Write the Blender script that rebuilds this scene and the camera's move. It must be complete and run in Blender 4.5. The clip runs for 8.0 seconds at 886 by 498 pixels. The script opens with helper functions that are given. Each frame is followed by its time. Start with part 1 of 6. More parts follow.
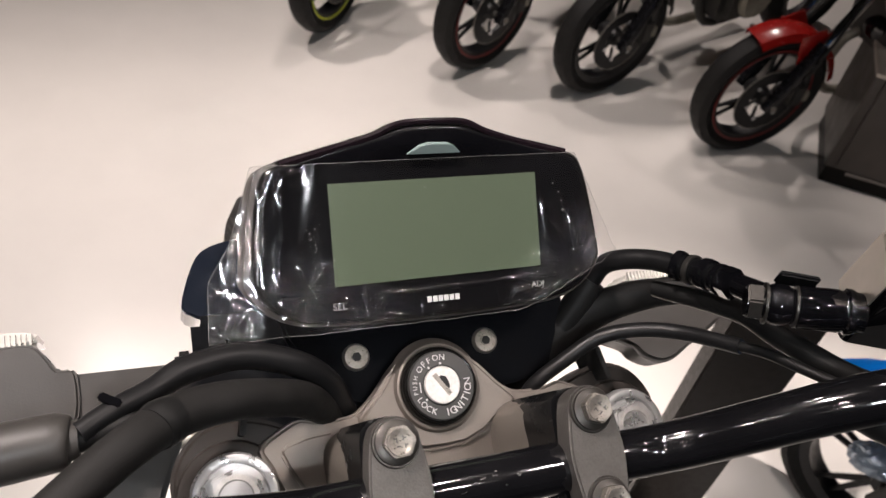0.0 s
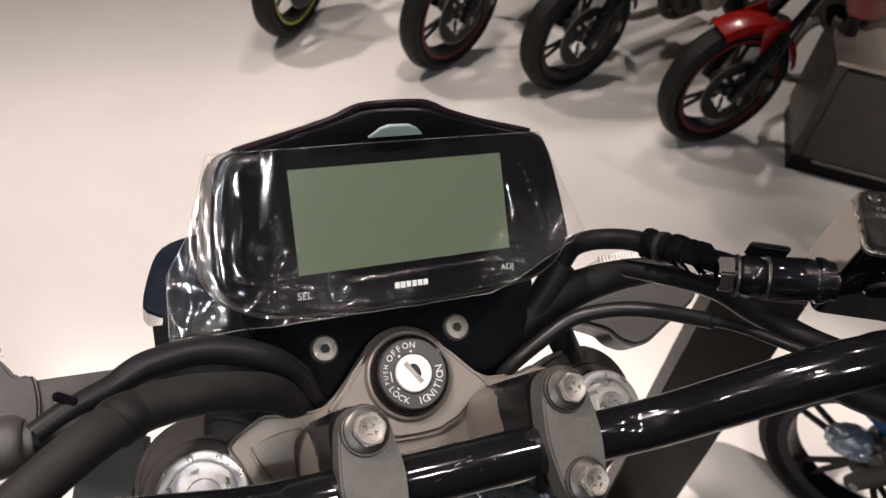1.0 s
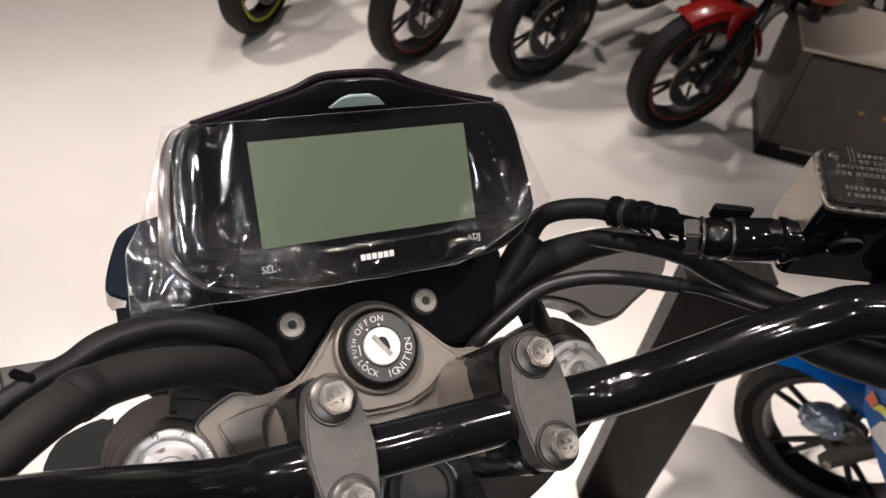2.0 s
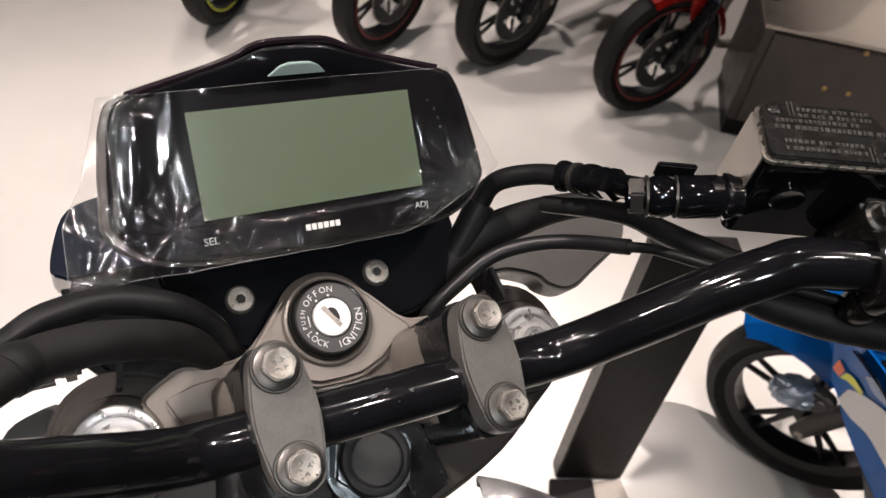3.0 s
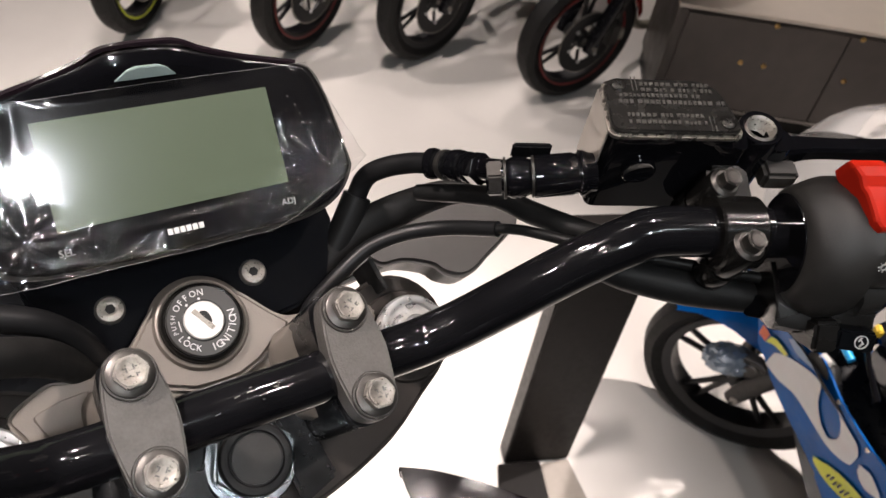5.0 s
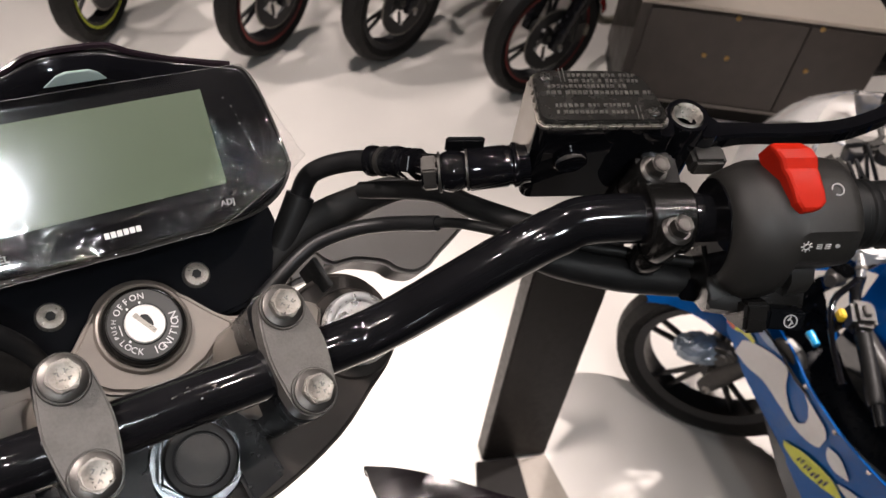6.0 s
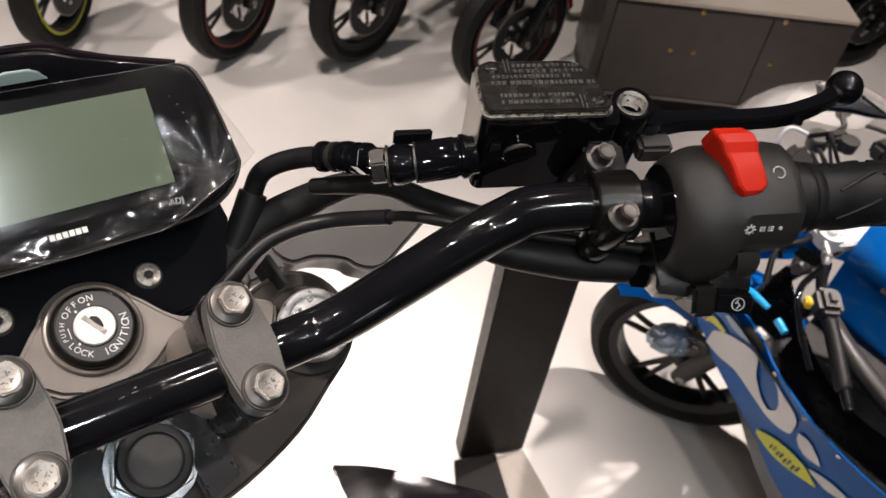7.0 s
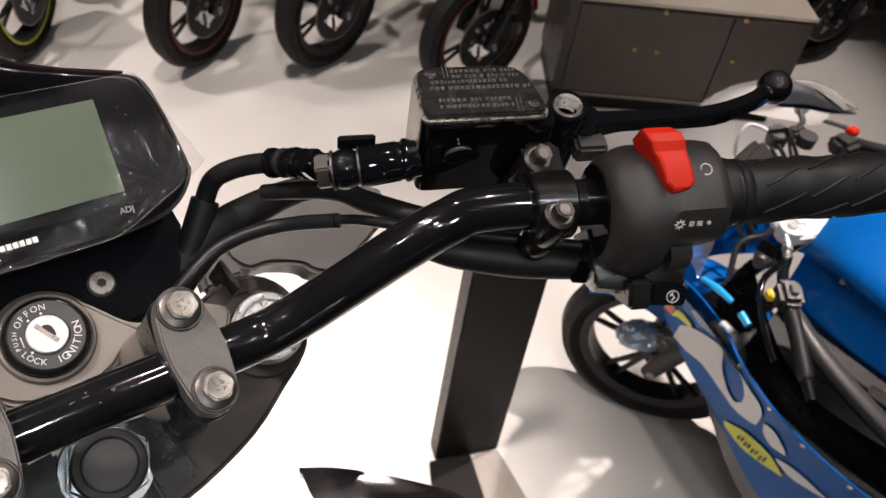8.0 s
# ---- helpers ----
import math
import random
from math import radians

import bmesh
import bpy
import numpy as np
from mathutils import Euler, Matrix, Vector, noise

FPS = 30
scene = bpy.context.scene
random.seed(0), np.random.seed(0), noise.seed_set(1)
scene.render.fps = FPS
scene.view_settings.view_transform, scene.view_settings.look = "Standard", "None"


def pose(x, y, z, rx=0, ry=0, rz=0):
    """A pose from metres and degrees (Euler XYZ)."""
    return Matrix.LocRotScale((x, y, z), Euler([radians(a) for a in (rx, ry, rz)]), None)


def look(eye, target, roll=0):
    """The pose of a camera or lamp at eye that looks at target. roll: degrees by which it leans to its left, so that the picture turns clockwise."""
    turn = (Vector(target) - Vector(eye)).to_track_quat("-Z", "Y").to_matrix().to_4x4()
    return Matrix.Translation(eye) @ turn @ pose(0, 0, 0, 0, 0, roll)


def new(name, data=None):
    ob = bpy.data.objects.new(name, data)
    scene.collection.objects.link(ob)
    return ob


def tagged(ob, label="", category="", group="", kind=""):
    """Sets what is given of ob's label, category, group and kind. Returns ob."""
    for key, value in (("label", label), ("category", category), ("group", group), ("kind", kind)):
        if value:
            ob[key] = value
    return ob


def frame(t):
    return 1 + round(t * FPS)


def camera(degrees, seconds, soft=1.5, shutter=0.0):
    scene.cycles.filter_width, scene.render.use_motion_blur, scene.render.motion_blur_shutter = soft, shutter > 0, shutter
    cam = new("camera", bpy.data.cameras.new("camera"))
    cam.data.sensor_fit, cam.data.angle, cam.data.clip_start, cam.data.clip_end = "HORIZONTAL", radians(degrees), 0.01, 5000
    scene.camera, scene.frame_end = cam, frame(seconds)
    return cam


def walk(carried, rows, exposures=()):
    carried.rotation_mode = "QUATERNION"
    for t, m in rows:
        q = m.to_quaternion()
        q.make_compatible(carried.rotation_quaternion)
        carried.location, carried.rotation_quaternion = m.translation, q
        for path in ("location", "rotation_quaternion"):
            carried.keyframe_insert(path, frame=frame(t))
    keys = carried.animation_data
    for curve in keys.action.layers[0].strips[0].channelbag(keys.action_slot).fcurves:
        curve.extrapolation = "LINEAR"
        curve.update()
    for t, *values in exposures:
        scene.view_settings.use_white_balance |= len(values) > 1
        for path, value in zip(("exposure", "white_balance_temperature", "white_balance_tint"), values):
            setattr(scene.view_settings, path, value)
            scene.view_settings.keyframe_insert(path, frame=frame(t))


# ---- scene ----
cam = camera(57.5, 8.0)
cam.data.dof.use_dof = True
cam.data.dof.focus_distance, cam.data.dof.aperture_fstop = 0.43, 19.0
PATH = [
    (0, (0.007, 0.019, 2.123), (-0.039, 1.401, 0.678), 9.4),
    (0.5, (0.01, 0.021, 2.118), (-0.01, 1.411, 0.68), 9.2),
    (1, (0.013, 0.019, 2.11), (0.026, 1.415, 0.677), 9.0),
    (1.5, (0.015, 0.015, 2.104), (0.058, 1.413, 0.674), 9.1),
    (3, (0.036, 0.006, 2.091), (0.171, 1.385, 0.648), 9.3),
    (3.5, (0.045, 0.003, 2.089), (0.209, 1.375, 0.643), 9.1),
    (4, (0.058, 0.006, 2.09), (0.252, 1.376, 0.646), 8.8),
    (4.5, (0.067, 0.005, 2.093), (0.298, 1.372, 0.652), 9.0),
    (6, (0.096, -0.006, 2.099), (0.415, 1.355, 0.669), 8.7),
    (6.5, (0.103, -0.007, 2.098), (0.447, 1.352, 0.671), 8.6),
    (7, (0.109, -0.011, 2.098), (0.484, 1.343, 0.674), 8.8),
    (7.5, (0.115, -0.017, 2.103), (0.52, 1.333, 0.684), 9.0),
    (8, (0.122, -0.023, 2.108), (0.556, 1.324, 0.696), 9.1),
]
walk(cam, [(t, look(eye, target, roll)) for t, eye, target, roll in PATH], [(0, 0.0), (1.5, 0.06), (3, 0.18), (4.5, 0.22), (8, 0.16)])

# ---- world and lamps ----
world = bpy.data.worlds.new("showroom_world")
scene.world = world
world.use_nodes = True
world.node_tree.nodes["Background"].inputs[0].default_value = (1.0, 0.9, 0.8, 1)
world.node_tree.nodes["Background"].inputs[1].default_value = 0.05

WARM = (1.0, 0.88, 0.835)
COOL = (0.92, 0.96, 1.0)


def spot(x, y, z, aim, watts, cone=70, blend=0.6, radius=0.05, colour=WARM):
    data = bpy.data.lights.new("ceiling_or_fill_spot", "SPOT")
    data.energy, data.color, data.spot_size, data.spot_blend, data.shadow_soft_size = watts, colour, radians(cone), blend, radius
    ob = new("ceiling_or_fill_spot", data)
    ob.matrix_world = look((x, y, z), aim)
    return ob


spot(0.02, 0.98, 3.75, (0.05, 1.05, 0), 620, 34, 0.9, 0.14)
spot(0.25, 0.30, 3.75, (0.80, 1.2, 0), 90, 32, 0.7, 0.05)
spot(2.10, 1.64, 3.75, (0.85, 1.15, 0), 600, 36, 0.7, 0.05)
spot(-1.6, 1.5, 3.75, (-1.35, 1.3, 0), 430, 62, 0.9)
spot(-2.5, 3.3, 3.75, (-1.2, 3.2, 0), 320, 74, 0.9, 0.03)
spot(-0.5, 4.3, 3.75, (0.0, 3.5, 0), 120, 60, 0.8)
# front fill, added to soften the parked wheels' shadows; no known fitting
spot(-0.2, 2.2, 3.75, (0.1, 2.95, 0), 230, 42, 0.9)
spot(1.4, 4.8, 3.75, (1.4, 4.0, 0), 170, 54, 0.8)
spot(2.9, 1.7, 3.75, (2.5, 2.9, 0.4), 280, 34, 0.8)
spot(2.3, 1.5, 3.75, (2.1, 1.65, 0), 330, 30, 0.9)
spot(-0.9, 0.3, 3.75, (-0.4, 0.25, 1.7), 300, 42, 1.0)
spot(1.3, 0.5, 3.75, (0.4, 0.3, 1.7), 46, 60, 0.8)
spot(0.2, -1.9, 3.75, (0.2, 0.6, 1.2), 75, 70, 0.8, 0.16, COOL)
spot(0.87, -0.99, 3.75, (0.1, 0.4, 1.8), 34, 60, 0.8, 0.026, COOL)
# rows of small downlights in the ceiling
for x, y in ((-0.6, -0.7), (0.55, 0.75), (-0.25, 1.0), (-1.1, 0.9), (1.1, -0.2), (-0.4, -1.6), (-1.3, -0.5)):
    spot(x, y, 3.75, (0.15, 0.3, 1.75), 18, 40, 0.8, 0.03)


# ---- materials ----
def material(name, colour, rough=0.5, metal=0.0, coat=0.0, spread=0.15, scale=40.0, bump=0.0, bump_scale=300.0, wear=0.0, specular=0.5):
    """A surface whose colour drifts at two scales, with fine relief and uneven gloss."""
    m = bpy.data.materials.new(name)
    m.use_nodes = True
    t = m.node_tree
    b = t.nodes["Principled BSDF"]
    b.inputs["Metallic"].default_value = metal
    b.inputs["Coat Weight"].default_value = coat
    b.inputs["Coat Roughness"].default_value = 0.05
    b.inputs["Specular IOR Level"].default_value = specular
    co = t.nodes.new("ShaderNodeTexCoord")
    big, fine = t.nodes.new("ShaderNodeTexNoise"), t.nodes.new("ShaderNodeTexNoise")
    big.inputs["Scale"].default_value, fine.inputs["Scale"].default_value = scale * 0.15, scale
    big.inputs["Detail"].default_value, fine.inputs["Detail"].default_value = 4, 6
    for n in (big, fine):
        t.links.new(co.outputs["Object"], n.inputs["Vector"])
    add = t.nodes.new("ShaderNodeMath")
    add.operation = "ADD"
    t.links.new(big.outputs["Fac"], add.inputs[0])
    t.links.new(fine.outputs["Fac"], add.inputs[1])
    ramp = t.nodes.new("ShaderNodeMapRange")
    ramp.inputs["From Min"].default_value, ramp.inputs["From Max"].default_value = 0.6, 1.4
    ramp.inputs["To Min"].default_value, ramp.inputs["To Max"].default_value = 1 - spread, 1 + spread
    t.links.new(add.outputs[0], ramp.inputs["Value"])
    mix = t.nodes.new("ShaderNodeVectorMath")
    mix.operation = "SCALE"
    mix.inputs[0].default_value = colour
    t.links.new(ramp.outputs[0], mix.inputs["Scale"])
    t.links.new(mix.outputs[0], b.inputs["Base Color"])
    gloss = t.nodes.new("ShaderNodeMapRange")
    gloss.inputs["From Min"].default_value, gloss.inputs["From Max"].default_value = 0.3, 0.7
    gloss.inputs["To Min"].default_value, gloss.inputs["To Max"].default_value = max(0.02, rough * (0.8 - wear)), min(1, rough * (1.2 + wear))
    t.links.new(fine.outputs["Fac"], gloss.inputs["Value"])
    t.links.new(gloss.outputs[0], b.inputs["Roughness"])
    if bump:
        grain = t.nodes.new("ShaderNodeTexNoise")
        grain.inputs["Scale"].default_value, grain.inputs["Detail"].default_value = bump_scale, 3
        t.links.new(co.outputs["Object"], grain.inputs["Vector"])
        rel = t.nodes.new("ShaderNodeBump")
        rel.inputs["Strength"].default_value, rel.inputs["Distance"].default_value = bump, 0.0005
        t.links.new(grain.outputs["Fac"], rel.inputs["Height"])
        t.links.new(rel.outputs[0], b.inputs["Normal"])
    return m


BAR = material("gloss_black_bar_paint", (0.006, 0.006, 0.007), 0.10, coat=0.6, scale=60, spread=0.3, bump=0.02, bump_scale=60)
CAST = material("grey_cast_alloy_paint", (0.100, 0.093, 0.086), 0.42, 0.35, scale=700, spread=0.22, bump=0.5, bump_scale=900)
YOKE = material("bronze_grey_cast_alloy", (0.175, 0.155, 0.136), 0.42, 0.4, scale=120, spread=0.12, bump=0.15, bump_scale=900)
DARKCAST = material("black_cast_alloy", (0.006, 0.0062, 0.0068), 0.24, scale=120, spread=0.12, bump=0.05, bump_scale=700, specular=0.25)
STEEL = material("zinc_plated_bolt_steel", (0.31, 0.288, 0.258), 0.36, 0.75, scale=900, spread=0.3, bump=0.35, bump_scale=2600, wear=0.1)
BLACKBOLT = material("black_zinc_bolt", (0.085, 0.08, 0.074), 0.36, 0.8, scale=2000, spread=0.15, bump=0.1, bump_scale=2000)
NUTSTEEL = material("dark_chromed_nut", (0.46, 0.50, 0.52), 0.20, 1.0, scale=200, spread=0.15, bump=0.05, bump_scale=500)
LIDBLACK = material("semi_gloss_black_lid", (0.042, 0.040, 0.037), 0.26, 0.75, scale=200, spread=0.25, bump=0.12, bump_scale=900)
LIDTEXT = material("rubbed_raised_lettering", (0.17, 0.162, 0.15), 0.3, 0.8, scale=700, spread=0.4)
PERCH = material("satin_bronze_black_casting", (0.007, 0.0067, 0.0063), 0.18, 0.0, scale=150, spread=0.2, bump=0.06, bump_scale=900, specular=0.4)
LIPSTEEL = material("pale_metal_rim", (0.36, 0.335, 0.30), 0.3, 0.9, scale=300, spread=0.3, wear=0.3)
# YOKE's casting darkened: shade under the handlebar is put into this colour
YOKESHADE = material("shaded_bronze_cast_alloy", (0.034, 0.029, 0.026), 0.38, 0.2, scale=120, spread=0.12, bump=0.1, bump_scale=900, specular=0.2)
FILMEDGE = material("cut_film_edge", (0.30, 0.29, 0.28), 0.2, scale=80, spread=0.3)
WASHER = material("dull_zinc_washer", (0.14, 0.135, 0.13), 0.38, 1.0, scale=300, spread=0.3)
KEYFACE = material("satin_key_barrel_steel", (0.62, 0.61, 0.59), 0.38, 0.5, scale=500, spread=0.2, bump=0.2, bump_scale=900)
CHROME = material("bright_plated_steel", (0.60, 0.60, 0.60), 0.36, 0.8, scale=160, spread=0.1, bump=0.1, bump_scale=300, wear=0.3)
LOCKGREY = material("charcoal_lock_ring", (0.030, 0.030, 0.029), 0.4, scale=200, spread=0.15, bump=0.1, bump_scale=1200)
RUBBER = material("black_rubber", (0.011, 0.011, 0.011), 0.48, scale=120, spread=0.25, bump=0.15, bump_scale=900, specular=0.28)
HOSE = material("black_hose", (0.01, 0.01, 0.0105), 0.38, scale=120, spread=0.25, bump=0.1, bump_scale=700, specular=0.28)
SHEATH = material("matt_black_cable_sheath", (0.013, 0.0125, 0.012), 0.62, scale=90, spread=0.2, bump=0.3, bump_scale=1500, specular=0.28)
BEZEL = material("satin_black_meter_bezel", (0.006, 0.006, 0.0065), 0.16, scale=60, spread=0.2)
HOUSING = material("grey_black_meter_housing", (0.055, 0.050, 0.046), 0.45, scale=90, spread=0.15, bump=0.1, bump_scale=900)
LOWERBLACK = material("smooth_black_plastic", (0.010, 0.0095, 0.009), 0.26, scale=60, spread=0.2)
GLOSSBLACK = material("gloss_black_plastic", (0.004, 0.004, 0.005), 0.045, scale=40, spread=0.3)
MATTBLACK = material("textured_black_plastic", (0.026, 0.0245, 0.0225), 0.40, scale=700, spread=0.2, bump=0.45, bump_scale=2200)
NAVY = material("dark_navy_cowl_paint", (0.006, 0.009, 0.016), 0.22, coat=0.5, scale=60, spread=0.2)
BLACKPANEL = material("satin_black_panel", (0.0035, 0.004, 0.005), 0.30, scale=60, spread=0.3, specular=0.14)
BRACKET = material("smooth_black_plate", (0.0035, 0.004, 0.0055), 0.6, scale=60, spread=0.3, specular=0.05)
LCD = material("green_grey_lcd_glass", (0.094, 0.119, 0.081), 0.26, scale=8, spread=0.03, specular=0.2)
LENSGREY = material("pale_indicator_window", (0.24, 0.30, 0.29), 0.2, scale=40, spread=0.2)
WHITEINK = material("white_printed_lettering", (0.56, 0.56, 0.55), 0.5, scale=400, spread=0.08)
GREYINK = material("grey_printed_lettering", (0.30, 0.30, 0.30), 0.5, scale=400, spread=0.1)
RED = material("red_switch_plastic", (0.56, 0.022, 0.009), 0.40, scale=120, spread=0.08, bump=0.05, bump_scale=900, specular=0.12)
PINGREY = material("grey_indicator_plastic", (0.045, 0.042, 0.039), 0.42, scale=100, spread=0.12, bump=0.15, bump_scale=900)
RIBLENS = material("clear_ribbed_lens", (0.62, 0.60, 0.56), 0.15, scale=80, spread=0.15, coat=0.5)
RESERVOIR = material("brushed_alloy_reservoir_side", (0.42, 0.39, 0.35), 0.36, 0.7, scale=150, spread=0.12)
SHROUD = material("gloss_plum_black_shroud", (0.014, 0.009, 0.012), 0.16, coat=0.6, scale=60, spread=0.2)
FORKTUBE = material("black_fork_tube", (0.01, 0.01, 0.012), 0.25, 0.3, scale=60, spread=0.2)
TYRE = material("tyre_rubber", (0.0075, 0.0072, 0.007), 0.62, scale=70, spread=0.3, bump=0.3, bump_scale=300, specular=0.25)
RIM = material("black_wheel_alloy", (0.006, 0.006, 0.007), 0.42, 0.0, scale=60, spread=0.25)
DISC = material("dark_brake_disc_steel", (0.022, 0.022, 0.023), 0.45, 0.6, scale=90, spread=0.2)
FORKCHROME = material("polished_fork_stanchion", (0.6, 0.6, 0.6), 0.12, 1.0, scale=60, spread=0.05)
ENGINE = material("dark_engine_castings", (0.05, 0.048, 0.045), 0.5, 0.4, scale=60, spread=0.35, bump=0.2)
ENGINEPALE = material("pale_engine_castings", (0.3, 0.28, 0.23), 0.5, 0.5, scale=60, spread=0.35, bump=0.2)
GOLD = material("gold_anodised_part", (0.42, 0.22, 0.05), 0.4, 0.8, scale=80, spread=0.25)
REDPAINT = material("red_body_paint", (0.27, 0.010, 0.008), 0.24, coat=0.4, scale=40, spread=0.2)
REDTAPE = material("red_rim_stripe", (0.16, 0.012, 0.010), 0.45, scale=80, spread=0.2)
LIMETAPE = material("lime_rim_stripe", (0.55, 0.62, 0.02), 0.45, scale=80, spread=0.15)
BLUEPAINT = material("metallic_blue_paint", (0.002, 0.095, 0.36), 0.42, scale=50, spread=0.12, specular=0.03, coat=0.3)
SILVERPAINT = material("silver_white_decal", (0.68, 0.69, 0.70), 0.4, scale=60, spread=0.06)
PALEBLUE = material("pale_blue_decal", (0.22, 0.33, 0.52), 0.4, scale=60, spread=0.1)
WRAP = material("silvery_plastic_wrap", (0.22, 0.27, 0.33), 0.22, 0.4, scale=60, spread=0.3, coat=0.5)
LIMEDECAL = material("lime_yellow_decal", (0.62, 0.66, 0.03), 0.4, scale=60, spread=0.06)
ORANGEDECAL = material("orange_red_decal", (0.66, 0.14, 0.05), 0.4, scale=60, spread=0.1)
YELLOWPART = material("yellow_switch_plastic", (0.7, 0.48, 0.02), 0.4, scale=60, spread=0.1)
SCREENSIDE = material("hazy_grey_screen", (0.30, 0.28, 0.26), 0.12, scale=40, spread=0.25, coat=0.5)
SCREENBLUE = material("cyan_lit_screen_edge", (0.02, 0.36, 0.75), 0.15, coat=0.6, scale=60, spread=0.1)
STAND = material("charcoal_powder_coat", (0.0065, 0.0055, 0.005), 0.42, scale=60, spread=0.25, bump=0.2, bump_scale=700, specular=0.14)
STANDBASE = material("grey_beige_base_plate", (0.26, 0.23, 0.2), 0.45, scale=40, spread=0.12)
PODIUM = material("dark_brown_laminate", (0.058, 0.048, 0.042), 0.40, scale=14, spread=0.25, bump=0.1)
PODTOP = material("pale_laminate_top", (0.55, 0.49, 0.42), 0.4, scale=14, spread=0.08)
PODTRIM = material("brushed_trim_strip", (0.22, 0.2, 0.18), 0.4, 0.5, scale=40, spread=0.15)
BRASS = material("brass_screw", (0.55, 0.36, 0.14), 0.32, 1.0, scale=200, spread=0.2)
WALL = material("dark_showroom_wall", (0.16, 0.14, 0.12), 0.7, scale=5, spread=0.15)
CEIL = material("dark_ceiling_paint", (0.10, 0.09, 0.08), 0.8, scale=5, spread=0.15)


def floor_material():
    m = material("polished_cream_floor", (0.72, 0.685, 0.645), 0.26, scale=3, spread=0.02, wear=-0.18)
    t = m.node_tree
    b = t.nodes["Principled BSDF"]
    co = t.nodes["Texture Coordinate"]
    cloud = t.nodes.new("ShaderNodeTexNoise")
    cloud.inputs["Scale"].default_value, cloud.inputs["Detail"].default_value, cloud.inputs["Roughness"].default_value = 1.3, 8, 0.65
    t.links.new(co.outputs["Object"], cloud.inputs["Vector"])
    ramp = t.nodes.new("ShaderNodeMapRange")
    ramp.inputs["From Min"].default_value, ramp.inputs["From Max"].default_value = 0.35, 0.65
    ramp.inputs["To Min"].default_value, ramp.inputs["To Max"].default_value = 0.965, 1.03
    t.links.new(cloud.outputs["Fac"], ramp.inputs["Value"])
    old = b.inputs["Base Color"].links[0].from_socket
    mul = t.nodes.new("ShaderNodeVectorMath")
    mul.operation = "SCALE"
    t.links.new(old, mul.inputs[0])
    t.links.new(ramp.outputs[0], mul.inputs["Scale"])
    t.links.new(mul.outputs[0], b.inputs["Base Color"])
    return m


FLOOR = floor_material()


def clear_material(name, tint, rough, gloss, bump, scale, milk=0.0):
    """Thin clear sheet: mostly see-through, with real gloss on top."""
    m = bpy.data.materials.new(name)
    m.use_nodes = True
    t = m.node_tree
    out = t.nodes["Material Output"]
    t.nodes.remove(t.nodes["Principled BSDF"])
    see, shine, mix = t.nodes.new("ShaderNodeBsdfTransparent"), t.nodes.new("ShaderNodeBsdfGlossy"), t.nodes.new("ShaderNodeMixShader")
    see.inputs[0].default_value = (*tint, 1)
    shine.inputs["Roughness"].default_value = rough
    co, grain, rel, fres = t.nodes.new("ShaderNodeTexCoord"), t.nodes.new("ShaderNodeTexNoise"), t.nodes.new("ShaderNodeBump"), t.nodes.new("ShaderNodeFresnel")
    grain.inputs["Scale"].default_value, grain.inputs["Detail"].default_value = scale, 2
    t.links.new(co.outputs["Object"], grain.inputs["Vector"])
    t.links.new(grain.outputs["Fac"], rel.inputs["Height"])
    rel.inputs["Strength"].default_value, rel.inputs["Distance"].default_value = bump, 0.004
    fres.inputs["IOR"].default_value = gloss
    t.links.new(rel.outputs[0], shine.inputs["Normal"])
    t.links.new(rel.outputs[0], fres.inputs["Normal"])
    t.links.new(fres.outputs[0], mix.inputs[0])
    t.links.new(see.outputs[0], mix.inputs[1])
    t.links.new(shine.outputs[0], mix.inputs[2])
    last = mix
    if milk:
        haze, two = t.nodes.new("ShaderNodeBsdfDiffuse"), t.nodes.new("ShaderNodeMixShader")
        haze.inputs[0].default_value = (0.8, 0.78, 0.74, 1)
        two.inputs[0].default_value = milk
        t.links.new(mix.outputs[0], two.inputs[1])
        t.links.new(haze.outputs[0], two.inputs[2])
        last = two
    t.links.new(last.outputs[0], out.inputs[0])
    return m


FILM = clear_material("crinkled_clear_film", (0.95, 0.95, 0.95), 0.09, 2.0, 0.02, 60, 0.003)
SCREEN = clear_material("clear_windscreen", (0.85, 0.87, 0.9), 0.04, 1.5, 0.0, 10, 0.13)


# ---- mesh helpers ----
def part(name, bm, mat, parent=None, label="", flat=False, sharp=38):
    bmesh.ops.recalc_face_normals(bm, faces=bm.faces)
    me = bpy.data.meshes.new(name)
    bm.to_mesh(me)
    bm.free()
    me.materials.append(mat)
    if not flat:
        for f in me.polygons:
            f.use_smooth = True
        me.set_sharp_from_angle(angle=radians(sharp))
    ob = new(name, me)
    ob.parent = parent
    return tagged(ob, label) if label else ob


def basis(o, x, y):
    """A frame at o with the x axis along x and y as near to y as it can be."""
    x = Vector(x).normalized()
    z = x.cross(Vector(y)).normalized()
    y = z.cross(x)
    m = Matrix((x, y, z)).transposed().to_4x4()
    m.translation = Vector(o)
    return m


def along(o, d, side=(1, 0, 0)):
    """A frame at o with its z axis along d."""
    z = Vector(d).normalized()
    s = Vector(side)
    if abs(z.dot(s.normalized())) > 0.95:
        s = Vector((0, 1, 0))
    y = z.cross(s).normalized()
    x = y.cross(z)
    m = Matrix((x, y, z)).transposed().to_4x4()
    m.translation = Vector(o)
    return m


